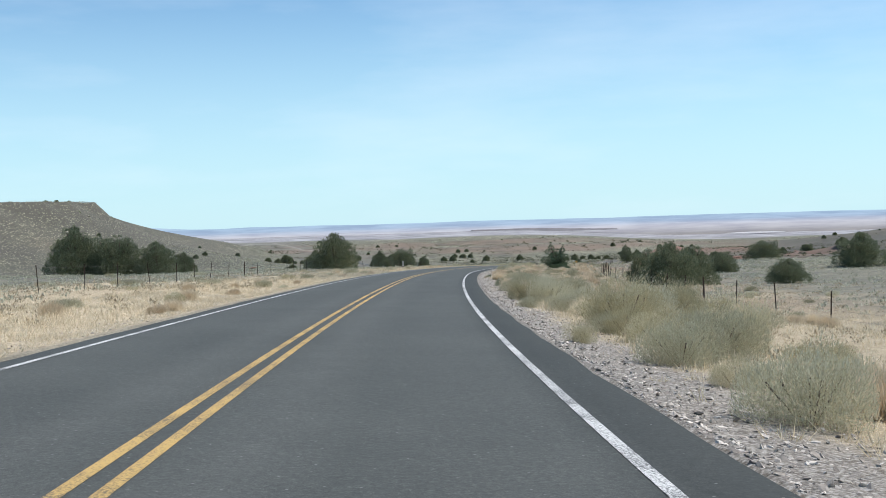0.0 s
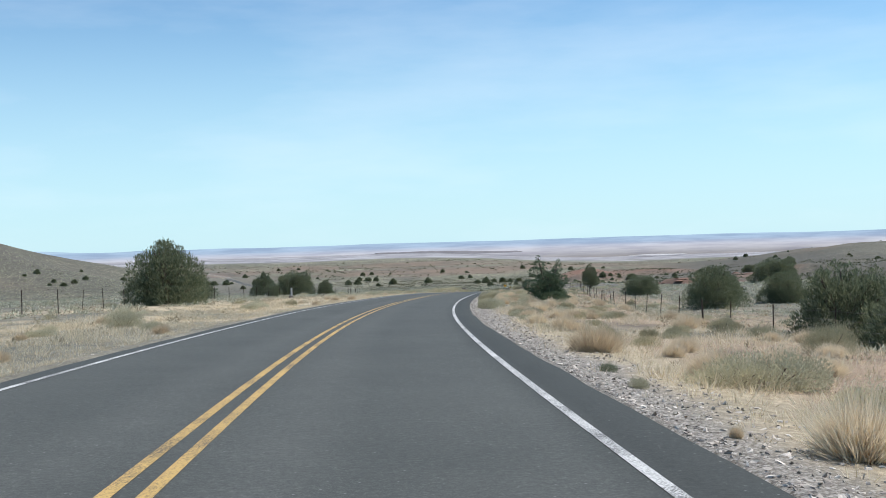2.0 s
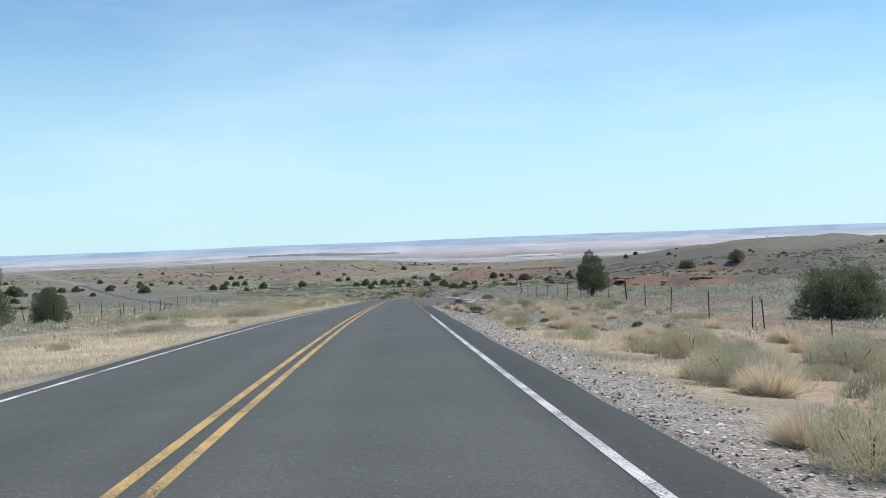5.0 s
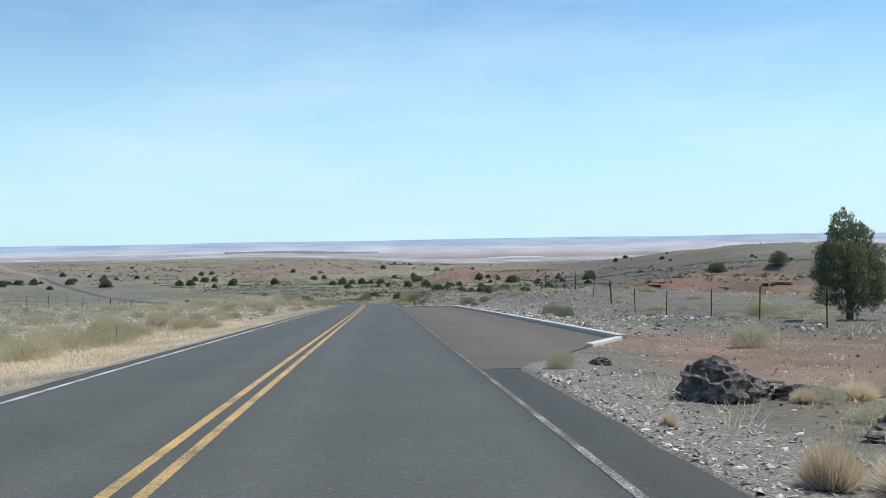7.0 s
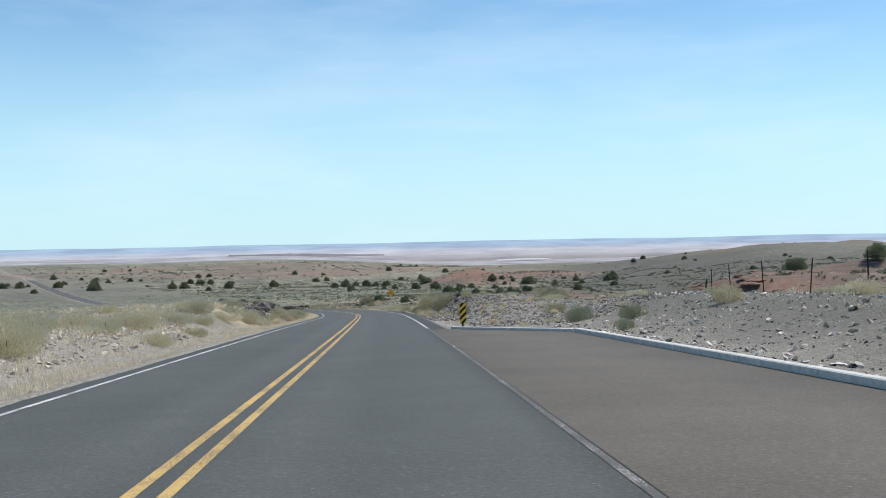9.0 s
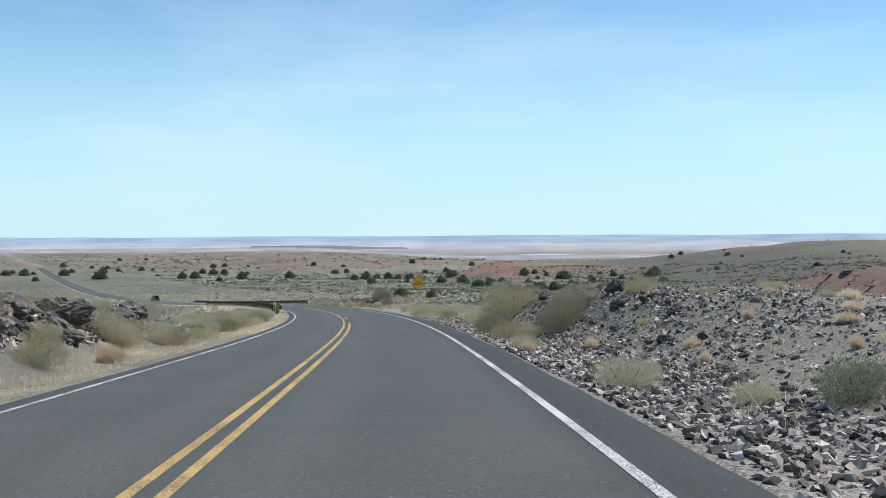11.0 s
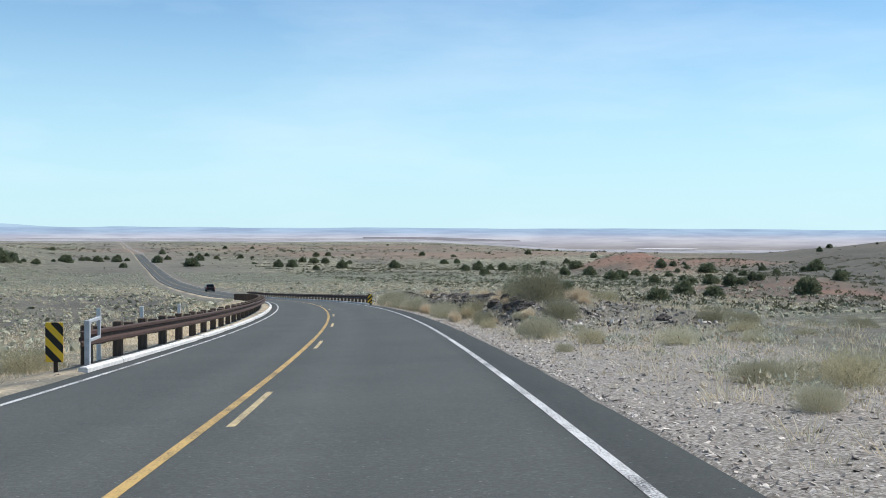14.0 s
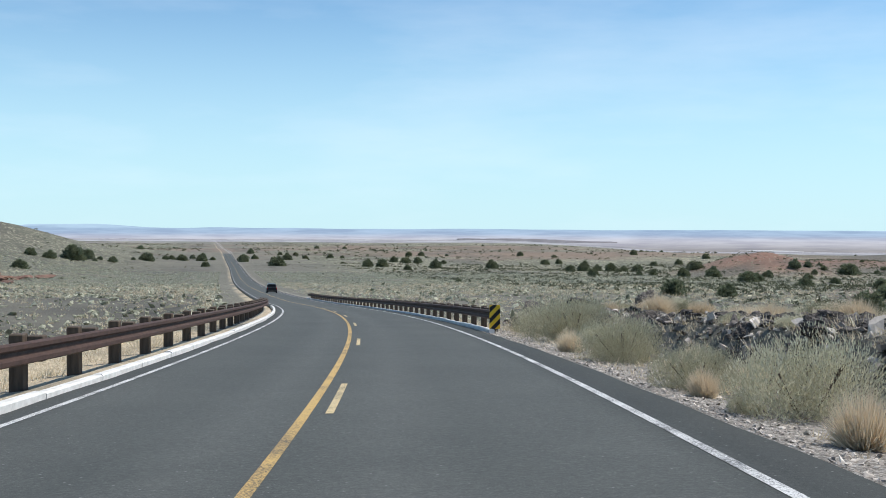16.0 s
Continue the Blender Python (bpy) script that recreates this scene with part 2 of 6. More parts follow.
def bumped(n, l, b, height, strength, distance):
    q = n.new("ShaderNodeBump")
    q.inputs["Strength"].default_value, q.inputs["Distance"].default_value = strength, distance
    l.new(height, q.inputs["Height"])
    l.new(q.outputs["Normal"], b.inputs["Normal"])


def attribute(n, name):
    a = n.new("ShaderNodeAttribute")
    a.attribute_name = name
    return a


def split(n, l, colour):
    x = n.new("ShaderNodeSeparateColor")
    l.new(colour, x.inputs["Color"])
    return x.outputs


def soil_material():
    m, n, l, b = material("desert_soil", 0.97)
    v = coords(n, l)
    kind = split(n, l, attribute(n, "soil").outputs["Color"])
    grain = noise_of(n, l, v, 9.0, 5, 0.7)
    patch = noise_of(n, l, v, 0.55, 6, 0.62)
    wide = noise_of(n, l, v, 0.045, 5, 0.6)
    base = ramp(n, l, patch, [(0.30, (0.085, 0.081, 0.067)), (0.52, (0.185, 0.172, 0.138)), (0.72, (0.33, 0.298, 0.235))])
    brush = ramp(n, l, wide, [(0.35, (0.130, 0.130, 0.100)), (0.62, (0.235, 0.225, 0.172))])
    base = mixed(n, l, 0.40, base, brush)
    # plants seen from far: speckle of tufts
    cell = n.new("ShaderNodeTexVoronoi")
    cell.inputs["Scale"].default_value = 0.60
    l.new(v, cell.inputs["Vector"])
    tuft = ramp(n, l, cell.outputs["Distance"], [(0.24, (1, 1, 1)), (0.46, (0, 0, 0))])
    tone = ramp(n, l, split(n, l, cell.outputs["Color"])[0], [(0.1, (0.150, 0.158, 0.112)), (0.45, (0.34, 0.335, 0.250)), (0.9, (0.54, 0.515, 0.395))])
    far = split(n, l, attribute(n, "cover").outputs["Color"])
    tf = n.new("ShaderNodeMath")
    tf.operation = "MULTIPLY"
    l.new(tuft, tf.inputs[0])
    l.new(far[0], tf.inputs[1])
    base = mixed(n, l, far[0], base, mixed(n, l, 1.0, base, (0.62, 0.63, 0.62), "MULTIPLY"))
    base = mixed(n, l, tf.outputs[0], base, tone)
    mott = noise_of(n, l, v, 0.16, 6, 0.7)
    base = mixed(n, l, far[0], base, mixed(n, l, 1.0, base, ramp(n, l, mott, [(0.34, (0.60, 0.62, 0.60)), (0.50, (1.10, 1.11, 1.08)), (0.66, (1.75, 1.70, 1.58))]), "MULTIPLY"))
    broad = noise_of(n, l, v, 0.009, 5, 0.6)
    base = mixed(n, l, far[0], base, mixed(n, l, 1.0, base, ramp(n, l, broad, [(0.36, (0.80, 0.84, 0.79)), (0.62, (1.25, 1.22, 1.17))]), "MULTIPLY"))
    litter = ramp(n, l, grain, [(0.3, (0.40, 0.318, 0.210)), (0.7, (0.68, 0.565, 0.395))])
    base = mixed(n, l, far[2], base, litter)
    red = ramp(n, l, patch, [(0.3, (0.170, 0.092, 0.066)), (0.7, (0.310, 0.185, 0.135))])
    base = mixed(n, l, kind[0], base, red)
    stone = n.new("ShaderNodeTexVoronoi")
    stone.inputs["Scale"].default_value = 32.0
    l.new(v, stone.inputs["Vector"])
    gravel = ramp(n, l, split(n, l, stone.outputs["Color"])[1], [(0.05, (0.24, 0.22, 0.20)), (0.5, (0.37, 0.345, 0.31)), (0.95, (0.52, 0.49, 0.45))])
    gap = ramp(n, l, stone.outputs["Distance"], [(0.25, (1, 1, 1)), (0.75, (0.55, 0.52, 0.48))])
    gravel = mixed(n, l, 1.0, gravel, gap, "MULTIPLY")
    base = mixed(n, l, kind[1], base, gravel)
    cinder = ramp(n, l, grain, [(0.3, (0.058, 0.055, 0.047)), (0.7, (0.142, 0.134, 0.110))])
    bare = n.new("ShaderNodeMath")
    bare.operation = "MULTIPLY_ADD"
    bare.inputs[1].default_value = -0.4
    bare.inputs[2].default_value = 1.0
    l.new(tf.outputs[0], bare.inputs[0])
    ash = n.new("ShaderNodeMath")
    ash.operation = "MULTIPLY"
    l.new(bare.outputs[0], ash.inputs[0])
    l.new(kind[2], ash.inputs[1])
    base = mixed(n, l, ash.outputs[0], base, cinder)
    # pale far flats, with distance haze mixed into their base colour
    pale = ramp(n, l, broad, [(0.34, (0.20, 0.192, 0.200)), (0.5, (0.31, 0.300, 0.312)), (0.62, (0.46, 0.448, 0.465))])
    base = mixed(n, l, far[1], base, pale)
    speck = ramp(n, l, grain, [(0.3, (0.72, 0.72, 0.72)), (0.7, (1.22, 1.22, 1.22))])
    base = mixed(n, l, 1.0, base, speck, "MULTIPLY")
    l.new(base, b.inputs["Base Color"])
    lump = noise_of(n, l, v, 22.0, 6, 0.75)
    bumped(n, l, b, lump, 0.6, 0.05)
    return m


def asphalt_material(name, dark, light, brown=(0.085, 0.078, 0.070)):
    m, n, l, b = material(name, 0.82)
    v = coords(n, l)
    grain = noise_of(n, l, v, 85.0, 3, 0.7)
    blotch = noise_of(n, l, v, 0.35, 6, 0.65)
    base = ramp(n, l, blotch, [(0.32, dark), (0.70, light)])
    lane = split(n, l, attribute(n, "lane").outputs["Color"])
    worn = noise_of(n, l, v, 1.7, 4, 0.6)
    wf = n.new("ShaderNodeMath")
    wf.operation = "MULTIPLY"
    l.new(lane[0], wf.inputs[0])
    l.new(worn, wf.inputs[1])
    base = mixed(n, l, wf.outputs[0], base, brown)
    edge = mixed(n, l, lane[1], base, tuple(0.62 * q for q in dark))
    chips = ramp(n, l, grain, [(0.38, (0.62, 0.62, 0.62)), (0.60, (1.05, 1.05, 1.05)), (0.74, (1.9, 1.85, 1.8))])
    base = mixed(n, l, 0.75, edge, chips, "MULTIPLY")
    coarse = noise_of(n, l, v, 24.0, 4, 0.75)
    base = mixed(n, l, 1.0, base, ramp(n, l, coarse, [(0.30, (0.72, 0.72, 0.72)), (0.55, (1.0, 1.0, 1.0)), (0.72, (1.45, 1.45, 1.42))]), "MULTIPLY")
    dot = n.new("ShaderNodeTexVoronoi")
    dot.inputs["Scale"].default_value = 9.0
    l.new(v, dot.inputs["Vector"])
    base = mixed(n, l, ramp(n, l, dot.outputs["Distance"], [(0.05, (1, 1, 1)), (0.10, (0, 0, 0))]), base, (0.21, 0.21, 0.20))
    l.new(base, b.inputs["Base Color"])
    bumped(n, l, b, grain, 0.35, 0.006)
    return m


def paint_material(name, colour, under, wear=0.52):
    m, n, l, b = material(name, 0.7)
    v = coords(n, l)
    fine = noise_of(n, l, v, 60.0, 4, 0.75)
    broad = noise_of(n, l, v, 1.1, 4, 0.6)
    s = n.new("ShaderNodeMath")
    s.operation = "MULTIPLY_ADD"
    s.inputs[1].default_value = 0.5
    l.new(broad, s.inputs[0])
    l.new(fine, s.inputs[2])
    f = ramp(n, l, s.outputs[0], [(wear, (0, 0, 0)), (wear + 0.16, (1, 1, 1))])
    tint = ramp(n, l, fine, [(0.3, tuple(0.8 * q for q in colour)), (0.7, colour)])
    l.new(mixed(n, l, f, under, tint), b.inputs["Base Color"])
    bumped(n, l, b, fine, 0.3, 0.004)
    return m


def leaf_material(name, a, b_, c, per_object=False):
    m, n, l, b = material(name, 0.85)
    if per_object:
        o = n.new("ShaderNodeObjectInfo")
        g = n.new("ShaderNodeNewGeometry")
        s = n.new("ShaderNodeMath")
        s.operation = "MULTIPLY_ADD"
        s.inputs[1].default_value = 0.55
        t = n.new("ShaderNodeMath")
        t.operation = "MULTIPLY"
        t.inputs[1].default_value = 0.45
        l.new(o.outputs["Random"], t.inputs[0])
        l.new(g.outputs["Random Per Island"], s.inputs[0])
        l.new(t.outputs[0], s.inputs[2])
        f = s.outputs[0]
    else:
        f = n.new("ShaderNodeNewGeometry").outputs["Random Per Island"]
    col = ramp(n, l, f, [(0.05, a), (0.5, b_), (0.95, c)])
    l.new(col, b.inputs["Base Color"])
    tr, mx = n.new("ShaderNodeBsdfTranslucent"), n.new("ShaderNodeMixShader")
    mx.inputs["Fac"].default_value = 0.42
    l.new(col, tr.inputs["Color"])
    l.new(b.outputs[0], mx.inputs[1])
    l.new(tr.outputs[0], mx.inputs[2])
    l.new(mx.outputs[0], n["Material Output"].inputs["Surface"])
    return m


def rock_material(name, dark, mid, pale, lichen=0.62):
    m, n, l, b = material(name, 0.93)
    v = coords(n, l)
    g = noise_of(n, l, v, 5.0, 8, 0.72)
    f = noise_of(n, l, v, 26.0, 4, 0.7)
    base = ramp(n, l, g, [(0.30, dark), (0.52, mid), (lichen + 0.06, pale)])
    sp = ramp(n, l, f, [(0.35, (0.6, 0.6, 0.6)), (0.65, (1.2, 1.2, 1.2))])
    o = n.new("ShaderNodeObjectInfo")
    tone = ramp(n, l, o.outputs["Random"], [(0.0, (0.75, 0.74, 0.75)), (1.0, (1.25, 1.2, 1.15))])
    base = mixed(n, l, 1.0, base, sp, "MULTIPLY")
    l.new(mixed(n, l, 1.0, base, tone, "MULTIPLY"), b.inputs["Base Color"])
    bumped(n, l, b, g, 0.7, 0.05)
    return m


def island_material(name, stops, rough=0.95, bump=0.0):
    m, n, l, b = material(name, rough)
    g = n.new("ShaderNodeNewGeometry")
    c = ramp(n, l, g.outputs["Random Per Island"], stops)
    f = noise_of(n, l, coords(n, l), 14.0, 4, 0.7)
    sp = ramp(n, l, f, [(0.3, (0.65, 0.65, 0.65)), (0.7, (1.25, 1.25, 1.25))])
    l.new(mixed(n, l, 1.0, c, sp, "MULTIPLY"), b.inputs["Base Color"])
    return m


def plain_material(name, dark, light, rough=0.7, metal=0.0, scale=8.0, stretch=(1, 1, 1), depth=0.004):
    m, n, l, b = material(name, rough, metal)
    v = coords(n, l, 1.0, stretch)
    g = noise_of(n, l, v, scale, 6, 0.68)
    l.new(ramp(n, l, g, [(0.30, dark), (0.70, light)]), b.inputs["Base Color"])
    bumped(n, l, b, g, 0.4, depth)
    return m


SOIL = soil_material()
ASPHALT = asphalt_material("asphalt", (0.072, 0.077, 0.071), (0.096, 0.101, 0.093), (0.120, 0.124, 0.115))
OLD_ASPHALT = asphalt_material("old_asphalt", (0.094, 0.080, 0.064), (0.140, 0.121, 0.097), (0.158, 0.137, 0.111))
WHITE_PAINT = paint_material("white_road_paint", (0.70, 0.70, 0.68), (0.085, 0.085, 0.083), 0.64)
WORN_WHITE = paint_material("worn_white_road_paint", (0.66, 0.66, 0.64), (0.088, 0.080, 0.070), 0.80)
YELLOW_PAINT = paint_material("yellow_road_paint", (0.60, 0.40, 0.14), (0.085, 0.077, 0.064), 0.62)
PALE_YELLOW_PAINT = paint_material("faded_yellow_road_paint", (0.64, 0.51, 0.28), (0.085, 0.077, 0.064), 0.60)
CONCRETE = plain_material("concrete", (0.42, 0.41, 0.385), (0.66, 0.645, 0.61), 0.9, 0, 6.0)
WHITE_CONCRETE = plain_material("whitewashed_concrete", (0.52, 0.51, 0.48), (0.80, 0.79, 0.76), 0.85, 0, 5.0)
RUST = plain_material("weathered_steel", (0.048, 0.028, 0.023), (0.100, 0.060, 0.047), 0.75, 0.2, 5.0, (1, 1, 4))
TIMBER = plain_material("dark_timber", (0.060, 0.044, 0.032), (0.130, 0.098, 0.074), 0.9, 0, 9.0, (1, 1, 0.15))
# dark basalt lifted to mid grey, distance haze put into its colour
FAR_ROCK = plain_material("far_basalt", (0.16, 0.155, 0.165), (0.25, 0.24, 0.25), 0.95, 0, 0.02)
SALT = plain_material("salt_flat", (0.42, 0.41, 0.41), (0.56, 0.55, 0.55), 0.9, 0, 0.02)
POST_STEEL = plain_material("rusted_post_steel", (0.035, 0.025, 0.020), (0.085, 0.060, 0.045), 0.8, 0.1, 14.0)
WIRE = plain_material("fence_wire", (0.10, 0.09, 0.08), (0.19, 0.17, 0.15), 0.6, 0.6, 20.0)
GALVANISED = plain_material("galvanised_steel", (0.32, 0.33, 0.34), (0.50, 0.51, 0.52), 0.55, 0.5, 12.0)
GREY_STEEL = plain_material("painted_grey_steel", (0.33, 0.35, 0.37), (0.52, 0.54, 0.56), 0.6, 0.1, 9.0)
SIGN_YELLOW = plain_material("sign_yellow", (0.95, 0.44, 0.05), (0.98, 0.51, 0.085), 0.45, 0, 3.0, (1, 1, 1), 0.0005)
MARKER_YELLOW = plain_material("marker_yellow", (0.72, 0.44, 0.02), (0.85, 0.55, 0.05), 0.5, 0, 4.0, (1, 1, 1), 0.0005)
BLACK = plain_material("sign_black", (0.010, 0.010, 0.010), (0.022, 0.021, 0.020), 0.5, 0, 6.0, (1, 1, 1), 0.0005)
JUNIPER = leaf_material("juniper_foliage", (0.098, 0.120, 0.072), (0.165, 0.190, 0.112), (0.255, 0.28, 0.178))
PINYON = leaf_material("pinyon_foliage", (0.060, 0.092, 0.058), (0.105, 0.148, 0.090), (0.17, 0.22, 0.135))
BARK = plain_material("juniper_bark", (0.070, 0.052, 0.040), (0.190, 0.150, 0.118), 0.95, 0, 11.0, (1, 1, 0.2), 0.02)
SAGE = leaf_material("sagebrush_leaves", (0.31, 0.295, 0.202), (0.50, 0.475, 0.335), (0.70, 0.665, 0.50), True)
RABBIT = leaf_material("rabbitbrush_leaves", (0.31, 0.282, 0.172), (0.50, 0.455, 0.295), (0.70, 0.64, 0.46), True)
OLIVE = leaf_material("saltbush_leaves", (0.185, 0.178, 0.112), (0.32, 0.305, 0.20), (0.49, 0.465, 0.325), True)
GREEN = leaf_material("green_bush_leaves", (0.15, 0.17, 0.105), (0.235, 0.255, 0.165), (0.36, 0.37, 0.25), True)
STRAW = leaf_material("dry_grass", (0.52, 0.425, 0.28), (0.72, 0.61, 0.43), (0.87, 0.78, 0.61))
STRAW_TUFT = leaf_material("dry_bunchgrass", (0.50, 0.405, 0.28), (0.70, 0.59, 0.43), (0.86, 0.77, 0.60), True)
WEED = leaf_material("dry_weeds", (0.27, 0.215, 0.145), (0.46, 0.39, 0.275), (0.68, 0.60, 0.45))
DARK_BRUSH = leaf_material("dark_brush", (0.060, 0.068, 0.042), (0.115, 0.122, 0.076), (0.20, 0.198, 0.13))
BRUSH = leaf_material("low_brush", (0.26, 0.262, 0.19), (0.45, 0.445, 0.335), (0.68, 0.66, 0.52))
LAVA = rock_material("lava_rock", (0.036, 0.031, 0.028), (0.105, 0.094, 0.085), (0.34, 0.31, 0.28), 0.60)
GREY_ROCK = rock_material("weathered_basalt", (0.060, 0.054, 0.050), (0.150, 0.135, 0.122), (0.42, 0.39, 0.35), 0.62)
SANDSTONE = rock_material("red_sandstone", (0.115, 0.062, 0.045), (0.250, 0.148, 0.108), (0.44, 0.31, 0.24), 0.66)
RUBBLE = island_material("rock_rubble", [(0.0, (0.058, 0.050, 0.045)), (0.35, (0.165, 0.143, 0.126)), (0.65, (0.36, 0.32, 0.28)), (1.0, (0.64, 0.585, 0.525))])
PEBBLE = island_material("roadside_gravel", [(0.0, (0.26, 0.228, 0.20)), (0.5, (0.45, 0.402, 0.35)), (1.0, (0.73, 0.665, 0.59))])


# ---- ground, road and turnout ----
def paint_attr(me, name, rgb):
    a = me.color_attributes.new(name, "FLOAT_COLOR", "POINT")
    out = np.ones((len(me.vertices), 4), dtype=np.float32)
    out[:, :3] = rgb
    a.data.foreach_set("color", out.ravel())


def soil_kinds(S, D):
    """Where the soil is red, gravelly or dark cinder; how much far plant cover it bears and where it is pale with
    distance haze.
    """
    X, Y = lay(S, D)
    span = lambda p, q, r, t: smooth(S, p, q) * (1 - smooth(S, r, t))
    a = np.abs(D)
    n1, n2 = lattice(X / 7, Y / 7, 21), lattice(X / 40, Y / 40, 22)
    n3 = lattice(X / 210, Y / 260, 23) + 0.5 * lattice(X / 70, Y / 90, 24)
    ledge = D - red_ledge(S, Y)
    red = smooth(ledge, -10, 0) * (1 - smooth(ledge, 14, 50)) * span(285, 330, 480, 560)
    red = np.maximum(red, 0.5 * smooth(n3, 0.30, 0.75) * smooth(S, 520, 900) * smooth(a, 40, 140))
    red = np.maximum(red, np.clip(1.6 * bump(X, 232, 27) * bump(Y, 868, 42), 0, 1))
    red = np.maximum(red, bump(X, 330, 60) * bump(Y, 1010, 75))
    red = np.maximum(red, 0.42 * smooth(S, 950, 1200) * (1 - smooth(S, 1900, 2300)) * smooth(n2 + n3, -0.4, 0.4))
    red = np.maximum(red, np.clip(1.5 * bump(S, 533, 40) * bump(D, 112, 22) + 0.5 * n1, 0, 1) * bump(S, 530, 60) * bump(D, 112, 40))
    red = np.maximum(red, (0.5 + 0.2 * smooth(S, 150, 170)) * smooth(n1 + 0.6 * n2, -0.5, 0.4) * span(30, 60, 196, 206) * smooth(D, 5.2, 7.0) * (1 - smooth(D, 15, 24)))
    gravel = (1 - smooth(a + 0.4 * n1 + 0.3 * lattice(X / 1.3, Y / 1.3, 26), 4.4, 5.3)) * np.where(D > 0, 1.0, 0.15)
    gravel = np.maximum(gravel, span(318, 334, 362, 380) * (D > 0) * (1 - smooth(D + n1, 7.5, 11)))
    gravel = np.maximum(gravel, 0.5 * span(200, 230, 300, 320) * (D > 0) * (1 - smooth(D + 3 * n1, 20, 32)))
    gravel = np.maximum(gravel, 0.8 * span(222, 240, 262, 275) * (D < 0) * (1 - smooth(a + 2 * n1, 8, 12)))
    cinder = 0.8 * smooth(n1 + n2, 0.25, 0.8) * smooth(a, 7, 14) * (0.2 + 0.8 * smooth(S, 150, 190)) * (1 - 0.5 * smooth(a, 200, 600))
    cinder = np.maximum(cinder, 0.45 * span(284, 298, 318, 328) * smooth(a, 4.4, 6) * (1 - smooth(a, 11, 16)))
    cinder = np.maximum(cinder, 0.7 * span(370, 378, 404, 414) * smooth(D, 5, 6) * (1 - smooth(D, 12, 20)))
    cinder = np.maximum(cinder, 0.62 * span(190, 202, 262, 285) * smooth(D, 7.5, 12) * (1 - smooth(D, 30, 45)))
    cinder = np.maximum(cinder, (0.45 + 0.4 * (D < 0) + 0.35 * n1) * smooth(S, 325, 370) * (1 - smooth(S, 560, 700)) * smooth(a, 7, 13))
    cinder = np.maximum(cinder, (1.5 + 0.5 * n2) * bump(X, MESA[0], 340) * bump(Y, MESA[1], 340))
    cinder = np.maximum(cinder, 0.4 * span(156, 164, 192, 200) * (D > 0) * (1 - smooth(D, 6, 8)))
    cover = smooth(a, 25, 70) * (1 - 0.75 * red)
    d0 = 60 + 0.55 * np.maximum(0, S - 450)
    cinder = np.maximum(cinder, (1.1 + 0.35 * n2) * smooth(D, d0 - 25, d0 + 25) * (1 - 0.5 * smooth(D, d0 + 110, d0 + 200)) * smooth(S, 180, 400) * (1 - smooth(S, 1300, 1600)) * (1 - red))
    cover = cover * (1 - 0.5 * smooth(D, d0 - 10, d0 + 40) * smooth(S, 180, 400) * (1 - smooth(S, 1300, 1600)))
    # soil pales with distance, standing in for haze
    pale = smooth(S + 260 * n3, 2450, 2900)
    early = 1 - smooth(S, 165, 185)
    straw = (1 - smooth(a + 2.5 * n1, 10 + 7 * early, 17 + 10 * early)) * np.where(D < 0, smooth(a, 3.2, 3.5), smooth(a, 3.9, 4.7)) * np.where(D < 0, 1 - 0.5 * span(222, 240, 290, 305), (1 - smooth(S, 150, 170)))
    straw = straw * np.where(D < 0, 1.0, 0.75) * smooth(n1 + 0.6 * n2 + 0.7 * lattice(X / 1.7, Y / 1.7, 25), -0.7, 0.5)
    straw = straw * (1 - smooth(S, 425, 470) * smooth(a, 4.0, 5.0))
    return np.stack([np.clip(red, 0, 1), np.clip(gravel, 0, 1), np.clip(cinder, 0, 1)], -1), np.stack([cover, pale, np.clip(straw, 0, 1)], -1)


def build_ground():
    s = np.concatenate([np.arange(-60, 430, 0.75), np.arange(430, 700, 2.5)])
    step, v, far = 3.5, 700.0, []
    while v < 4900:
        far.append(v)
        v += step
        step *= 1.04
    s = np.concatenate([s, far])
    d = [0.0, 2.6, 2.95, 3.1, 3.3, 3.5]
    step, v = 0.22, 3.7
    while v < 4200:
        d.append(v)
        v += step
        step = min(step * 1.06, 150)
    d = np.array(d)
    d = np.concatenate([-d[:0:-1], d])
    S, D = np.meshgrid(s, d, indexing="ij")
    X, Y = lay(S, D)
    me = mesh_from("ground", np.stack([X, Y, ground_z(S, D)], -1), grid_faces(len(s), len(d)), True)
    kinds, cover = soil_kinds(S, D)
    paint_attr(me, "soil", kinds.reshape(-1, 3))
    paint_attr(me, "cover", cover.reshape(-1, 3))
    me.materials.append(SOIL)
    return tagged(new("ground", me), "dry stony desert ground with gravel and sparse plants", "ground", kind="structure")


GROUND = build_ground()


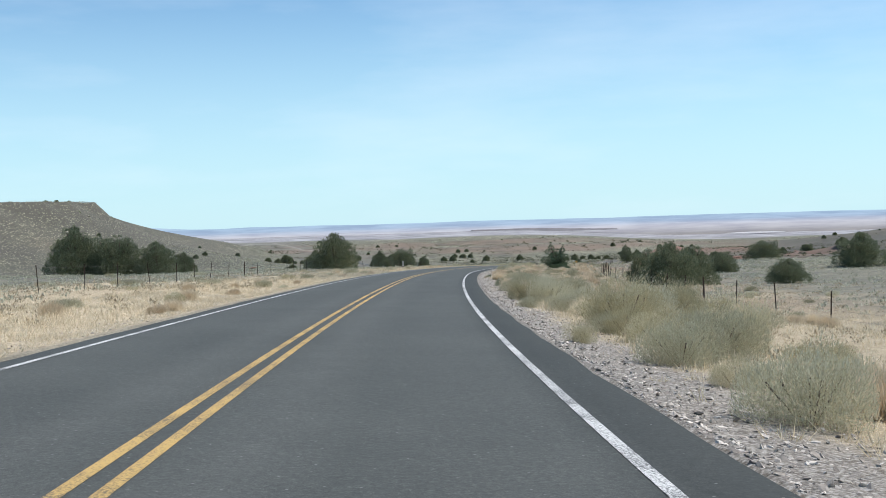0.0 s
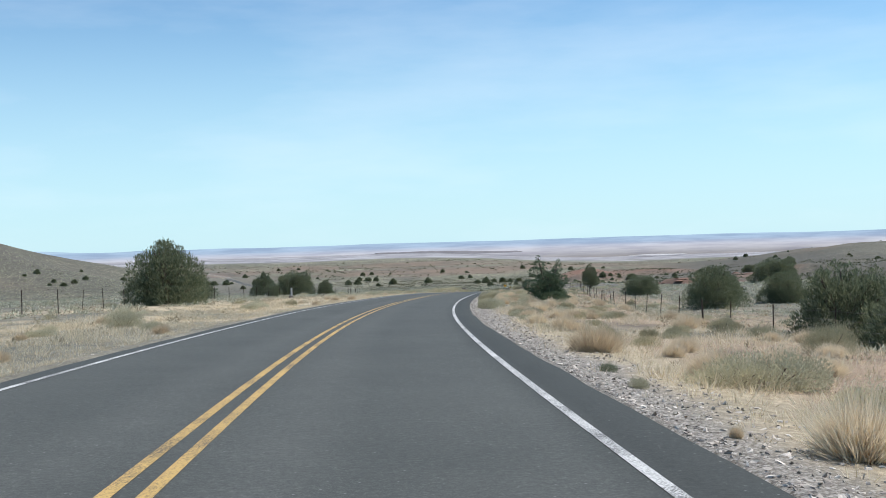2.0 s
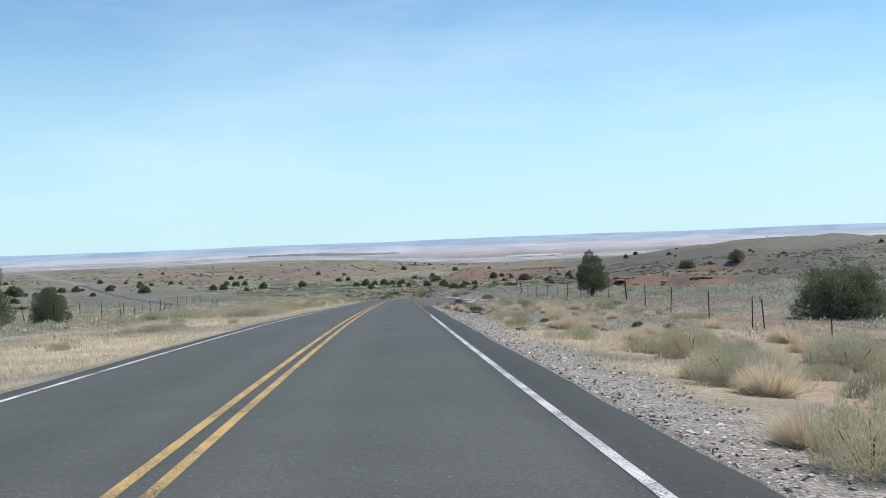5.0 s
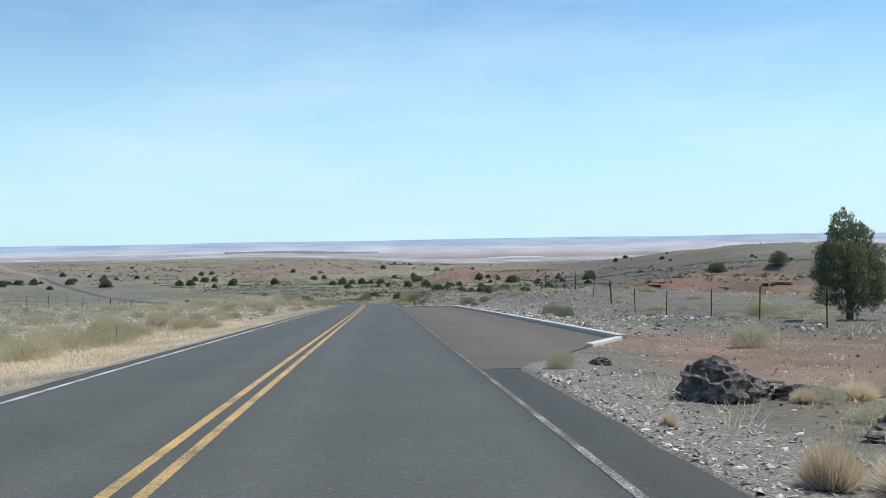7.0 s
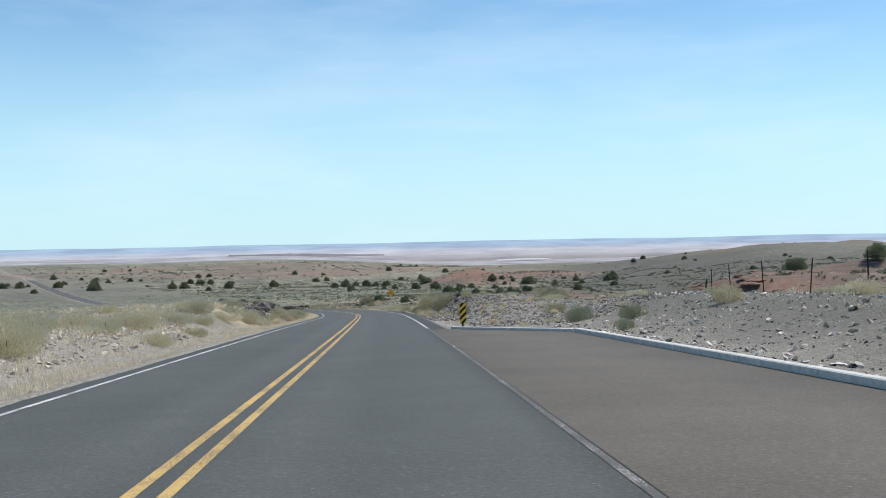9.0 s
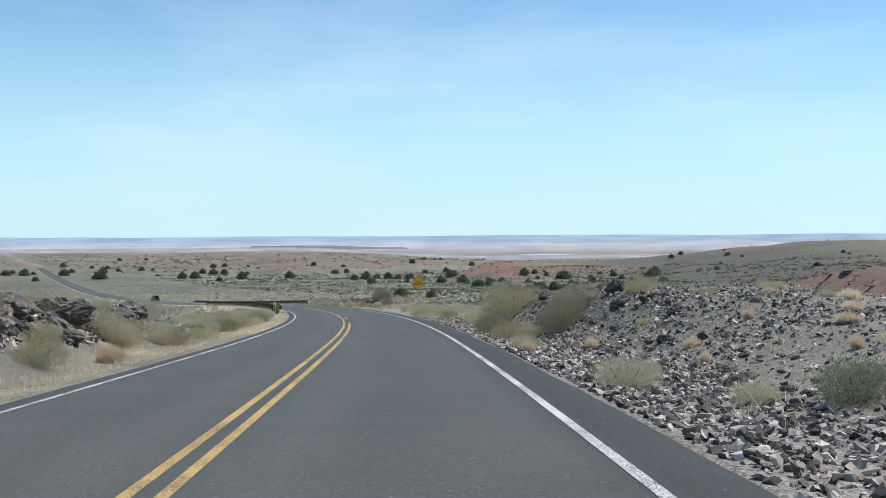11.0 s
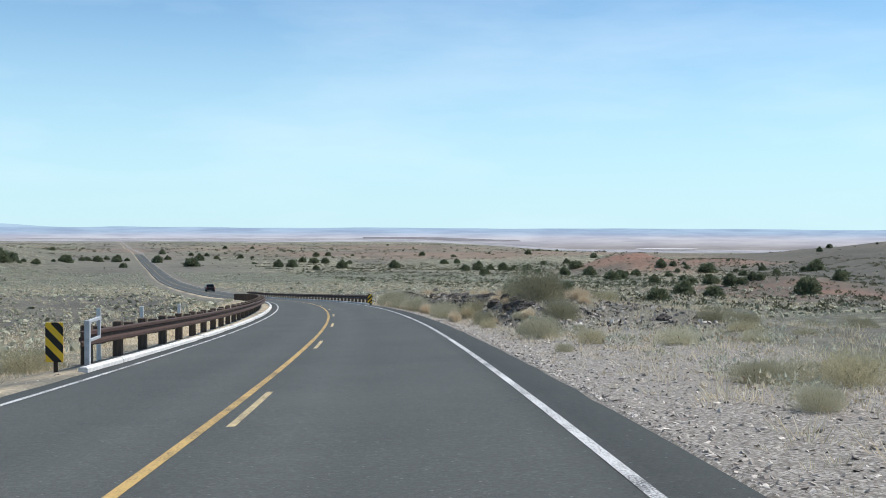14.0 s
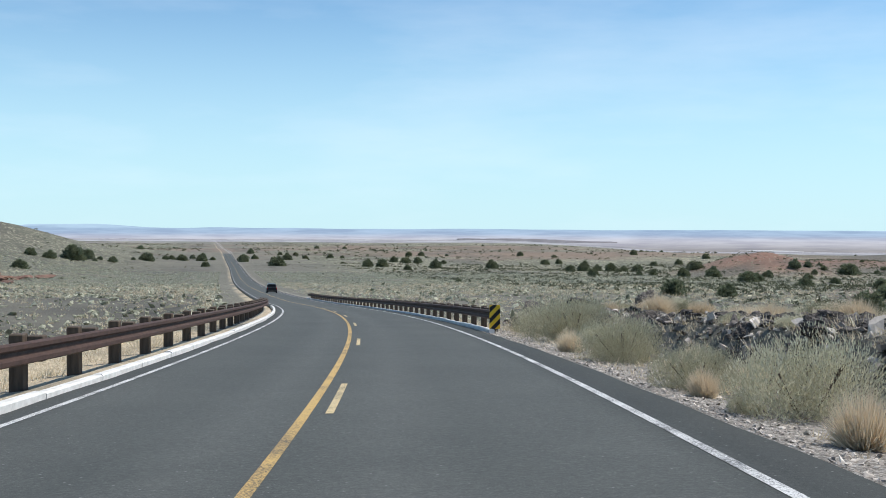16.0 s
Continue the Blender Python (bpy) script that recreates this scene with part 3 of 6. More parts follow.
def build_road():
    s = np.concatenate([np.arange(-60, 520, 1.0), np.arange(520, 1340, 4.0)])
    wob = 0.025 * lattice(s / 1.6, 0.2, 31) + 0.025 * lattice(s / 0.6, 0.7, 32)
    cols = [LEFT_EDGE - 0.12, LEFT_EDGE, -2.6, -2.0, -1.3, -0.7, 0.0, 0.7, 1.3, 2.0, 2.7, 3.2, RIGHT_EDGE, RIGHT_EDGE + 0.12]
    S, D = np.meshgrid(s, np.array(cols), indexing="ij")
    D = D + wob[:, None] * (np.abs(D) > 3.1)
    X, Y = lay(S, D)
    Z = road_z(S, D)
    Z[:, 0] -= 0.12
    Z[:, -1] -= 0.12
    me = mesh_from("road", np.stack([X, Y, Z], -1), grid_faces(len(s), len(cols)), True)
    wheel = np.maximum(bump(np.abs(D), 0.75, 0.35), bump(np.abs(D), 2.35, 0.35))
    edge = smooth(D, 3.02, 3.25) * 0.9
    paint_attr(me, "lane", np.stack([wheel, edge, np.zeros_like(edge)], -1).reshape(-1, 3))
    me.materials.append(ASPHALT)
    return tagged(new("road", me), "grey two-lane asphalt road winding down to the flats", "road", kind="structure")


ROAD = build_road()


def strip(name, s, o0, o1, lift, mat, parent, label=""):
    ob = new(name, ribbon(name, np.asarray(s, float), [o0, (o0 + o1) / 2, o1], lift))
    ob.data.materials.append(mat)
    ob.parent = parent
    return tagged(ob, label)


far_s = np.concatenate([np.arange(-60, 520, 1.0), np.arange(520, 1340, 4.0)])
strip("edge_line", np.arange(-60, 166.6, 1.0), RIGHT_LINE - 0.047, RIGHT_LINE + 0.047, 0.004, WHITE_PAINT, ROAD, "white painted edge line")
strip("edge_line", np.arange(166.5, 260.6, 1.0), RIGHT_LINE - 0.036, RIGHT_LINE + 0.036, 0.004, WORN_WHITE, ROAD, "worn white edge line")
strip("edge_line", np.concatenate([np.arange(260.5, 520, 1.0), np.arange(520, 1340, 4.0)]), RIGHT_LINE - 0.047, RIGHT_LINE + 0.047, 0.004, WHITE_PAINT, ROAD, "white painted edge line")
strip("edge_line", far_s, LEFT_LINE - 0.042, LEFT_LINE + 0.042, 0.004, WHITE_PAINT, ROAD, "white painted edge line")
strip("centre_line", far_s, -0.165, -0.070, 0.004, YELLOW_PAINT, ROAD, "solid yellow centre line")
DASH_START = 319.2
strip("centre_line", np.append(np.arange(-60, DASH_START, 1.0), DASH_START), 0.070, 0.165, 0.004, YELLOW_PAINT, ROAD, "solid yellow centre line")
for k in range(1, 60):
    e = DASH_START + 12.192 * k
    strip("centre_dash", np.arange(e - 3.18, e + 0.01, 0.53), 0.070, 0.150, 0.004, PALE_YELLOW_PAINT, ROAD)


def build_turnout():
    s = np.concatenate([np.arange(189, 201, 0.5), np.arange(201, 252, 1.0), np.arange(252, 258.61, 0.5)])
    u = np.linspace(0, 1, 9)
    edge = np.maximum(turnout_edge(s), RIGHT_EDGE + 0.02)
    D = RIGHT_LINE + 0.05 + (edge[:, None] + 0.04 - RIGHT_LINE - 0.05) * u[None, :]
    S = np.repeat(s[:, None], len(u), 1)
    X, Y = lay(S, D)
    me = mesh_from("turnout", np.stack([X, Y, road_z(S, D) + 0.004], -1), grid_faces(len(s), len(u)), True)
    paint_attr(me, "lane", np.stack([bump(D, 5.0, 1.1), np.zeros_like(D), np.zeros_like(D)], -1).reshape(-1, 3))
    me.materials.append(OLD_ASPHALT)
    return tagged(new("turnout_pavement", me), "brownish old asphalt of a roadside turnout", "pavement", kind="structure")


TURNOUT = build_turnout()


def part(name, bm, mat, parent, label="", world=None):
    """Link a bmesh as one mesh object under its thing."""
    me = bpy.data.meshes.new(name)
    bm.to_mesh(me)
    bm.free()
    me.materials.append(mat)
    ob = new(name, me)
    ob.parent = parent
    if world is not None:
        ob.matrix_basis = world
    return tagged(ob, label)


def shared(name, me, parent, m, label=""):
    ob = new(name, me)
    ob.parent = parent
    ob.matrix_basis = m
    return tagged(ob, label)


def block(sx, sy, sz, bevel=0.01, z0=0.0, taper=1.0):
    bm = bmesh.new()
    bmesh.ops.create_cube(bm, size=1.0)
    for v in bm.verts:
        k = taper if v.co.z > 0 else 1.0
        v.co = Vector((v.co.x * sx * k, v.co.y * sy * k, (v.co.z + 0.5) * sz + z0))
    if bevel > 0:
        bmesh.ops.bevel(bm, geom=list(bm.edges), offset=bevel, segments=1, affect="EDGES")
    return bm


def bm_mesh(name, bm, mat, smooth_faces=False):
    me = bpy.data.meshes.new(name)
    bm.to_mesh(me)
    bm.free()
    me.materials.append(mat)
    for p in me.polygons:
        p.use_smooth = smooth_faces
    return me


def heading(s):
    return math.degrees(float(at(_psi, s)))


def spot(s, d, z=None):
    """World place on the ground at a station and offset."""
    x, y = lay(s, d)
    return Vector((float(x), float(y), float(ground_z(s, d)) if z is None else z))


def on_road(s, d, lift=0.0):
    x, y = lay(s, d)
    return Vector((float(x), float(y), float(road_z(s, d)) + lift))


def swept(name, s, profile, side_d, mat):
    """A profile of (offset, height) points swept along the road."""
    s = np.asarray(s, float)
    k = len(profile)
    P = np.array(profile)
    S = np.repeat(s[:, None], k, 1)
    D = side_d + np.repeat(P[None, :, 0], len(s), 0)
    X, Y = lay(S, D)
    Z = road_z(S, np.full_like(D, side_d)) + P[None, :, 1]
    V = np.stack([X, Y, Z], -1).reshape(-1, 3)
    F = []
    for i in range(len(s) - 1):
        for j in range(k):
            q = (j + 1) % k
            F.append((i * k + j, i * k + q, (i + 1) * k + q, (i + 1) * k + j))
    me = bpy.data.meshes.new(name)
    e = (len(s) - 1) * k
    me.from_pydata([tuple(v) for v in V], [], F + [tuple(range(k - 1, -1, -1)), tuple(range(e, e + k))])
    me.materials.append(mat)
    me.update()
    return me


def centred(me):
    """Move a mesh to its own foot; the place is returned."""
    n = len(me.vertices)
    co = np.empty(n * 3, dtype=np.float32)
    me.vertices.foreach_get("co", co)
    co = co.reshape(-1, 3)
    c = np.array([co[:, 0].mean(), co[:, 1].mean(), co[:, 2].min()], dtype=np.float32)
    me.vertices.foreach_set("co", (co - c).ravel())
    me.update()
    return Vector([float(q) for q in c])


def laid(name, me, parent, label=""):
    c = centred(me)
    ob = new(name, me)
    ob.parent = parent
    ob.location = c
    return tagged(ob, label)


# ---- kerb round the turnout ----
kerb = tagged(new("turnout_kerb"), "weathered concrete kerb round the roadside turnout", "kerb", kind="structure")
e0 = 196.6
while e0 < 252:
    e1 = min(e0 + 3.0, 252.4)
    ss_ = np.linspace(e0, e1 - 0.03, 5)
    laid("kerb_stone", swept("kerb_stone", ss_, [(0.0, -0.1), (0.0, 0.10), (0.02, 0.115), (0.16, 0.115), (0.18, 0.10), (0.18, -0.1)], 6.90, CONCRETE), kerb)
    e0 = e1


def free_kerb(a, b, z_lift=0.14):
    pa, pb = on_road(*a), on_road(*b)
    run = pb - pa
    me = bm_mesh("kerb_stone", block(0.15, run.length, 0.19, 0.015, -0.1), CONCRETE)
    turn = run.to_track_quat("Y", "Z").to_matrix().to_4x4()
    ob = new("kerb_stone", me)
    ob.parent = kerb
    ob.matrix_basis = Matrix.Translation((pa + pb) / 2) @ turn


free_kerb((193.9, 5.68), (196.4, 6.85))
free_kerb((252.5, 6.98), (255.5, 5.4))
free_kerb((255.55, 5.37), (258.5, 3.8))


# ---- far plateaus, their haze painted into a glowing backdrop ----
def build_backdrop():
    az = np.radians(np.linspace(-62, 58, 361))
    lev = np.array([-230, -112, -96, -84, -74, -67, -64, -61, -56, -50, -44, -38, -33, -30])
    A, H = np.meshgrid(az, lev.astype(float), indexing="ij")
    deg = np.degrees(A)
    top = 4.5 * lattice(deg / 5.5, 0.4, 41) + 2.2 * lattice(deg / 1.9, 1.4, 42) + 0.05 * deg + 15.0 * smooth(deg, -17.6, -16.2) * (1 - smooth(deg, -13.6, -10.6))
    H = H + top * smooth(H, -44, -32)
    R = 4720.0
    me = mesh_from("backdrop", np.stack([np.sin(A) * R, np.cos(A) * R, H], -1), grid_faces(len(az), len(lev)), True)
    m = bpy.data.materials.new("hazy_distance")
    m.use_nodes = True
    n, l = m.node_tree.nodes, m.node_tree.links
    n.clear()
    out, em = n.new("ShaderNodeOutputMaterial"), n.new("ShaderNodeEmission")
    c = n.new("ShaderNodeTexCoord")
    sx = n.new("ShaderNodeSeparateXYZ")
    l.new(c.outputs["Object"], sx.inputs[0])
    v = coords(n, l, 0.0016, (1, 1, 26))
    w = noise_of(n, l, v, 1.0, 6, 0.62)
    v2 = coords(n, l, 0.0045, (1, 1, 14))
    w2 = noise_of(n, l, v2, 1.0, 5, 0.6)
    shift = n.new("ShaderNodeMath")
    shift.operation = "MULTIPLY_ADD"
    shift.inputs[1].default_value = 16.0
    l.new(w, shift.inputs[0])
    l.new(sx.outputs["Z"], shift.inputs[2])
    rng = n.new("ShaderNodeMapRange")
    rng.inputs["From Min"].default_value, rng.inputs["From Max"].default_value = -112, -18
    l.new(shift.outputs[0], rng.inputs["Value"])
    # haze put into the glow by height: grey, pale lavender, then blue
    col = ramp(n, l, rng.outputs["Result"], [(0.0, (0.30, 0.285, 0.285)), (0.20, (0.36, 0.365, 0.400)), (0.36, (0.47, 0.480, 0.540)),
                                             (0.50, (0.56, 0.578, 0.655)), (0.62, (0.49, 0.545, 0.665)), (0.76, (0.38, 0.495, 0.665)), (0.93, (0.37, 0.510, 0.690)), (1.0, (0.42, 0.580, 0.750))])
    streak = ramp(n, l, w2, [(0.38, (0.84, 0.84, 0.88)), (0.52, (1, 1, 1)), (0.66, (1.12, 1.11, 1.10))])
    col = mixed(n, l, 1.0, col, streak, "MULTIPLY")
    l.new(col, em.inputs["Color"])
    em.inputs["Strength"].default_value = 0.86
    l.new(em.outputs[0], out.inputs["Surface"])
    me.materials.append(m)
    return tagged(new("backdrop", me), "glowing backdrop of pale plateaus with painted haze", "distance", kind="structure")


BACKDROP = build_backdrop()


# ---- far flat-topped mesa and pale dry lake on the plain ----
def build_far_mesa():
    x, y = np.linspace(318, 945, 120), np.array([4440.0, 4462, 4468, 4520, 4572, 4580, 4610])
    X, Y = np.meshgrid(x, y, indexing="ij")
    up = np.array([0.0, 0.55, 1.0, 1.0, 1.0, 0.55, 0.0])[None, :]
    ends = smooth(X, 318, 330) * (1 - 0.75 * smooth(X, 560, 945))
    Z = -80.0 + (14.2 * ends + 0.9 * lattice(X / 24, Y / 60, 44)) * up - 1.0 * (1 - up)
    me = mesh_from("far_mesa", np.stack([X, Y, Z], -1), grid_faces(len(x), len(y)), True)
    me.materials.append(FAR_ROCK)
    return tagged(new("far_mesa", me), "long low dark mesa far out on the plain", "mesa", kind="structure")


def build_dry_lake():
    q = np.linspace(0, 2 * math.pi, 49)[:-1]
    rim = 1 + 0.18 * lattice(np.cos(q) * 1.7, np.sin(q) * 1.7, 45)
    R, Q = np.meshgrid(np.array([0.02, 0.5, 1.0]), q, indexing="ij")
    K = np.where(R > 0.9, rim[None, :], 1.0) * R
    X, Y = 1338 + 105 * K * np.cos(Q), 3847 + 95 * K * np.sin(Q)
    V = np.stack([X, Y, np.full_like(X, -95.5)], -1).reshape(-1, 3)
    F = [(i * 48 + j, i * 48 + (j + 1) % 48, (i + 1) * 48 + (j + 1) % 48, (i + 1) * 48 + j) for i in range(2) for j in range(48)]
    me = mesh_from("dry_lake", V, np.array(F))
    me.materials.append(SALT)
    return tagged(new("dry_lake", me), "pale dry lake bed far out on the plain", "lake bed", kind="structure")


build_far_mesa()
build_dry_lake()


# ---- plants ----
rng = np.random.default_rng(7)


def blades(c, u, length, width):
    """Thin triangles, for grass and twigs."""
    k = len(c)
    u = u / (np.linalg.norm(u, axis=1, keepdims=True) + 1e-9)
    v = np.cross(u, rng.normal(size=(k, 3)))
    v /= np.linalg.norm(v, axis=1, keepdims=True) + 1e-9
    L, W = np.asarray(length).reshape(-1, 1), np.asarray(width).reshape(-1, 1)
    p = np.stack([c - v * W * 0.5, c + v * W * 0.5, c + u * L], 1)
    return p.reshape(-1, 3), np.arange(3 * k).reshape(-1, 3)


def ball(k):
    q = rng.normal(size=(k, 3))
    return q / np.linalg.norm(q, axis=1, keepdims=True)


def limb(bm, a, b, ra, rb, sides=6):
    a, b = Vector(a), Vector(b)
    t = (b - a).to_track_quat("Z", "Y").to_matrix()
    rings = []
    for p, r in ((a, ra), (b, rb)):
        rings.append([bm.verts.new(p + t @ Vector((math.cos(q) * r, math.sin(q) * r, 0))) for q in (2 * math.pi * i / sides for i in range(sides))])
    for i in range(sides):
        j = (i + 1) % sides
        bm.faces.new((rings[0][i], rings[0][j], rings[1][j], rings[1][i]))
    bm.faces.new(rings[1])


def make_tree(name, label, lobes, cards, size, mat, upright, slim=0.45):
    """A tree one metre in radius and as many high as its lobes say. lobes: (x, y, z, radius, height) of its clumps."""
    tree = tagged(new(name), label, "tree")
    bm = bmesh.new()
    limb(bm, (0, 0, -0.1), (0.02, 0.01, 0.35), 0.085, 0.07)
    for x, y, z, r, h in lobes:
        limb(bm, (0.02, 0.01, 0.10 + 0.2 * min(z, 1)), (x * 0.5, y * 0.5, 0.08 + z * 0.6), 0.05, 0.032, 5)
        limb(bm, (x * 0.5, y * 0.5, 0.08 + z * 0.6), (x, y, z + 0.3 * h), 0.032, 0.012, 5)
    part("trunk", bm, BARK, tree)
    P, U = [], []
    weight = np.array([r * r * h for *_, r, h in lobes]) ** 0.7
    for (x, y, z, r, h), w in zip(lobes, weight / weight.sum()):
        k = int(cards * w)
        q = ball(k)
        shell = (0.72 + 0.33 * rng.random(k) ** 0.7)[:, None]
        lump = 1 + 0.16 * np.sin(q[:, :1] * 7 + x * 9) * np.sin(q[:, 1:2] * 6 + y * 7) + 0.12 * np.sin(q[:, 2:3] * 11 + z)
        c = q * shell * lump * np.array([r, r, h]) + np.array([x, y, z])
        P.append(c)
        U.append(q * np.array([1, 1, 0.6]) + np.array([0, 0, upright]) + 0.5 * rng.normal(size=(k, 3)))
    P, U = np.concatenate(P), np.concatenate(U)
    keep = P[:, 2] > 0.0
    P, U = P[keep], U[keep]
    v, f = blades(P, U, size * (0.9 + 0.9 * rng.random(len(P))), size * slim * (0.7 + 0.6 * rng.random(len(P))))
    me = mesh_from("crown", v, f)
    me.materials.append(mat)
    ob = new("crown", me)
    ob.parent = tree
    return tree


def juniper_lobes(k, tall, seed):
    """Clumps of a bushy tree that reaches the ground, with an uneven, peaked top."""
    g = np.random.default_rng(seed)
    out = [(0, 0, 0.42 * tall, 0.66, 0.46 * tall)]
    for i in range(k):
        a = 2 * math.pi * (i + 0.6 * g.random()) / k
        r = 0.50 + 0.20 * g.random()
        out.append((r * math.cos(a), r * math.sin(a), (0.13 + 0.14 * g.random()) * tall, 0.34 + 0.14 * g.random(), (0.20 + 0.16 * g.random()) * tall))
    for i in range(k):
        a = 2 * math.pi * (i + 0.8 * g.random()) / k + 0.4
        r = 0.28 + 0.30 * g.random()
        out.append((r * math.cos(a), r * math.sin(a), (0.46 + 0.18 * g.random()) * tall, 0.26 + 0.12 * g.random(), (0.20 + 0.14 * g.random()) * tall))
    for i in range(k + 3):
        a, r = 2 * math.pi * g.random(), 0.62 * g.random()
        out.append((r * math.cos(a), r * math.sin(a), (0.86 - 0.28 * r + 0.12 * g.random()) * tall, 0.10 + 0.07 * g.random(), (0.12 + 0.10 * g.random()) * tall))
    return out


def pinyon_lobes(seed, spires):
    g = np.random.default_rng(seed)
    out = []
    for x, y, top, wide in spires:
        k = 7
        for i in range(k):
            u = i / (k - 1)
            a = 2.4 * i + seed
            rr = wide * (1 - u) ** 0.8 * 0.55
            out.append((x * (0.4 + 0.6 * u) + rr * math.cos(a), y + rr * math.sin(a), 0.18 + top * u * 0.9, wide * (1.02 - u) ** 0.75 * 0.62 + 0.05, 0.14 + 0.13 * (1 - u)))
    return out


def put(proto, s, d, size, tall=1.0, turn=None, sink=0.05, label="", group=""):
    p = spot(s, d)
    p.z -= sink * size
    q = rng.random() * 360 if turn is None else turn
    m = Matrix.Translation(p) @ pose(0, 0, 0, 0, 0, q) @ Matrix.Diagonal((size, size, size * tall, 1))
    ob = copy_thing(proto, m)
    return tagged(ob, label, group=group)


def retire(proto):
    for o in (*proto.children_recursive, proto):
        bpy.data.objects.remove(o)


JUN = [make_tree("juniper", "dark green bushy juniper tree on dry ground", juniper_lobes(7, 1.5, 3 + i), 34000, 0.042, JUNIPER, 1.3) for i in range(3)]
for s, d, half, tall, k in [
        (116, -15.9, 2.35, 1.16, 0), (147, -63, 3.9, 1.18, 1), (147, -57, 3.6, 1.15, 2), (146, -50.5, 2.9, 1.1, 0), (156, -50.5, 1.8, 1.2, 1),
        (181.5, -21.5, 2.4, 1.0, 2), (178.5, -24.8, 1.5, 1.35, 1), (186.5, -18.6, 1.05, 1.35, 0), (150, -24.2, 1.6, 1.0, 1), (146.5, -26.5, 1.8, 0.95, 0),
        (163, -20, 0.95, 1.1, 2), (80.5, 17.6, 2.1, 1.0, 1), (86, 16.6, 1.7, 1.18, 2), (83, 19.5, 1.8, 1.1, 0), (129, 21.0, 2.1, 1.0, 0), (146, 24.6, 2.0, 0.95, 1), (166.5, 20.0, 1.8, 0.86, 2), (78, 25.5, 1.4, 0.85, 0),
        (139, 28.6, 1.9, 0.9, 0), (195.4, 41, 3.0, 0.85, 2), (152, 48, 3.0, 0.98, 1), (405, 115.5, 2.2, 0.9, 0), (421, 109.2, 2.4, 0.8, 2), (300, 75, 2.4, 0.8, 1)]:
    put(JUN[k], s, d, 1.17 * half, 0.84 * tall)
PIN = make_tree("pinyon", "dark green two-topped pinyon pine beside the road", pinyon_lobes(2, [(-0.45, 0.0, 1.42, 0.62), (0.30, 0.1, 1.62, 0.85), (0.0, -0.1, 1.1, 0.8)]), 26000, 0.042, PINYON, 0.35)
put(PIN, 121.7, 8.4, 1.85, 1.0, 175)
UPR = make_tree("juniper", "upright dark green juniper with spiky top", [(0, 0, 0.95, 0.75, 0.75), (0.25, 0.1, 1.45, 0.5, 0.6), (-0.35, 0, 1.2, 0.45, 0.6), (0.05, 0.2, 2.0, 0.24, 0.34), (-0.3, 0.1, 1.85, 0.16, 0.3), (0.35, 0, 1.85, 0.16, 0.26), (0.3, -0.3, 0.8, 0.5, 0.5)], 24000, 0.050, JUNIPER, 1.2)
put(UPR, 207.2, 17.0, 1.5, 1.05, 20)
FAR = [make_tree("juniper", "distant dark green juniper on the desert flats", juniper_lobes(5, 1.25, 20 + i), 1900, 0.17, JUNIPER, 0.6, 0.7) for i in range(2)]
# station, offset and half width of the junipers on the flats
FLATS = """916,-76,5.3 937,-72,3.1 931,-68,1.2 945,-67,1.4 946,-61,2.4 999,-55,1.2 1023,-52,1.8 1023,-49,3.9 1099,-42,2.0 1117,-39,2.4 1117,-32,3.5 1174,-26,2.0 1126,-19,3.7 1008,-16,2.3 1145,-12,1.9 1320,-71,2.3 1299,20,2.8 1108,8,3.6 1173,18,2.6 1022,25,4.5
1152,40,3.4 1275,43,2.0 1253,54,2.2 1190,56,2.2 1645,110,2.8 1200,76,2.3 1200,85,1.6 1060,68,1.1 995,75,2.9 995,83,3.1 1088,105,2.7 1079,111,3.3 922,85,2.0 1080,119,2.7 973,109,3.3 1091,138,2.0 983,142,3.4 1252,175,1.4 703,63,0.9 593,21,0.4
555,25,0.4 1064,196,2.7 1080,210,2.3 910,162,2.4 923,173,3.1 832,147,2.1 950,189,2.2 949,196,2.9 947,202,2.2 946,209,2.9 866,185,1.9 1035,254,2.2 850,192,2.7 879,210,3.6 830,196,3.1 826,209,1.8 812,210,2.3 729,161,2.9 673,150,1.8 515,74,1.9
534,89,2.1 525,90,1.8 709,178,1.6 569,109,1.3 563,110,1.9 828,238,1.3 844,251,1.4 834,256,4.1 842,237,2.5 846,245,1.7 553,109,1.7 552,111,1.2 557,116,1.2 554,116,1.0 896,322,2.2 934,334,1.7 827,287,1.9 862,324,2.1 824,305,4.2 528,110,2.5
548,129,1.5 814,206,1.5 1112,501,2.3 542,60,1.7 543,69,1.5 996,472,2.1 792,-78,2.8 893,-92,2.5 896,-84,3.0"""
far_spots = [tuple(float(q) for q in item.split(",")) for item in FLATS.split()]
while len(far_spots) < 150:
    s = 1050 + 900 * rng.random()
    d = rng.normal() * (120 + 0.28 * s)
    x, y = lay(s, d)
    if abs(d) > 14 and float(lattice(x / 55, y / 55, 51)) + 0.25 * rng.random() > 0.2:
        far_spots.append((s, d, 1.2 + 1.6 * rng.random()))
for i in range(46):
    far_spots.append((330 + 700 * rng.random(), 170 + 300 * rng.random(), 1.0 + 1.2 * rng.random()))
for i in range(26):
    far_spots.append((500 + 420 * rng.random(), -(110 + 190 * rng.random()), 1.1 + 1.2 * rng.random()))
for i, (s, d, r) in enumerate(far_spots):
    put(FAR[i % 2], s, d, 1.12 * r, 0.78 + 0.3 * rng.random(), group="scattered junipers")
for t in (*JUN, PIN, UPR, *FAR):
    retire(t)


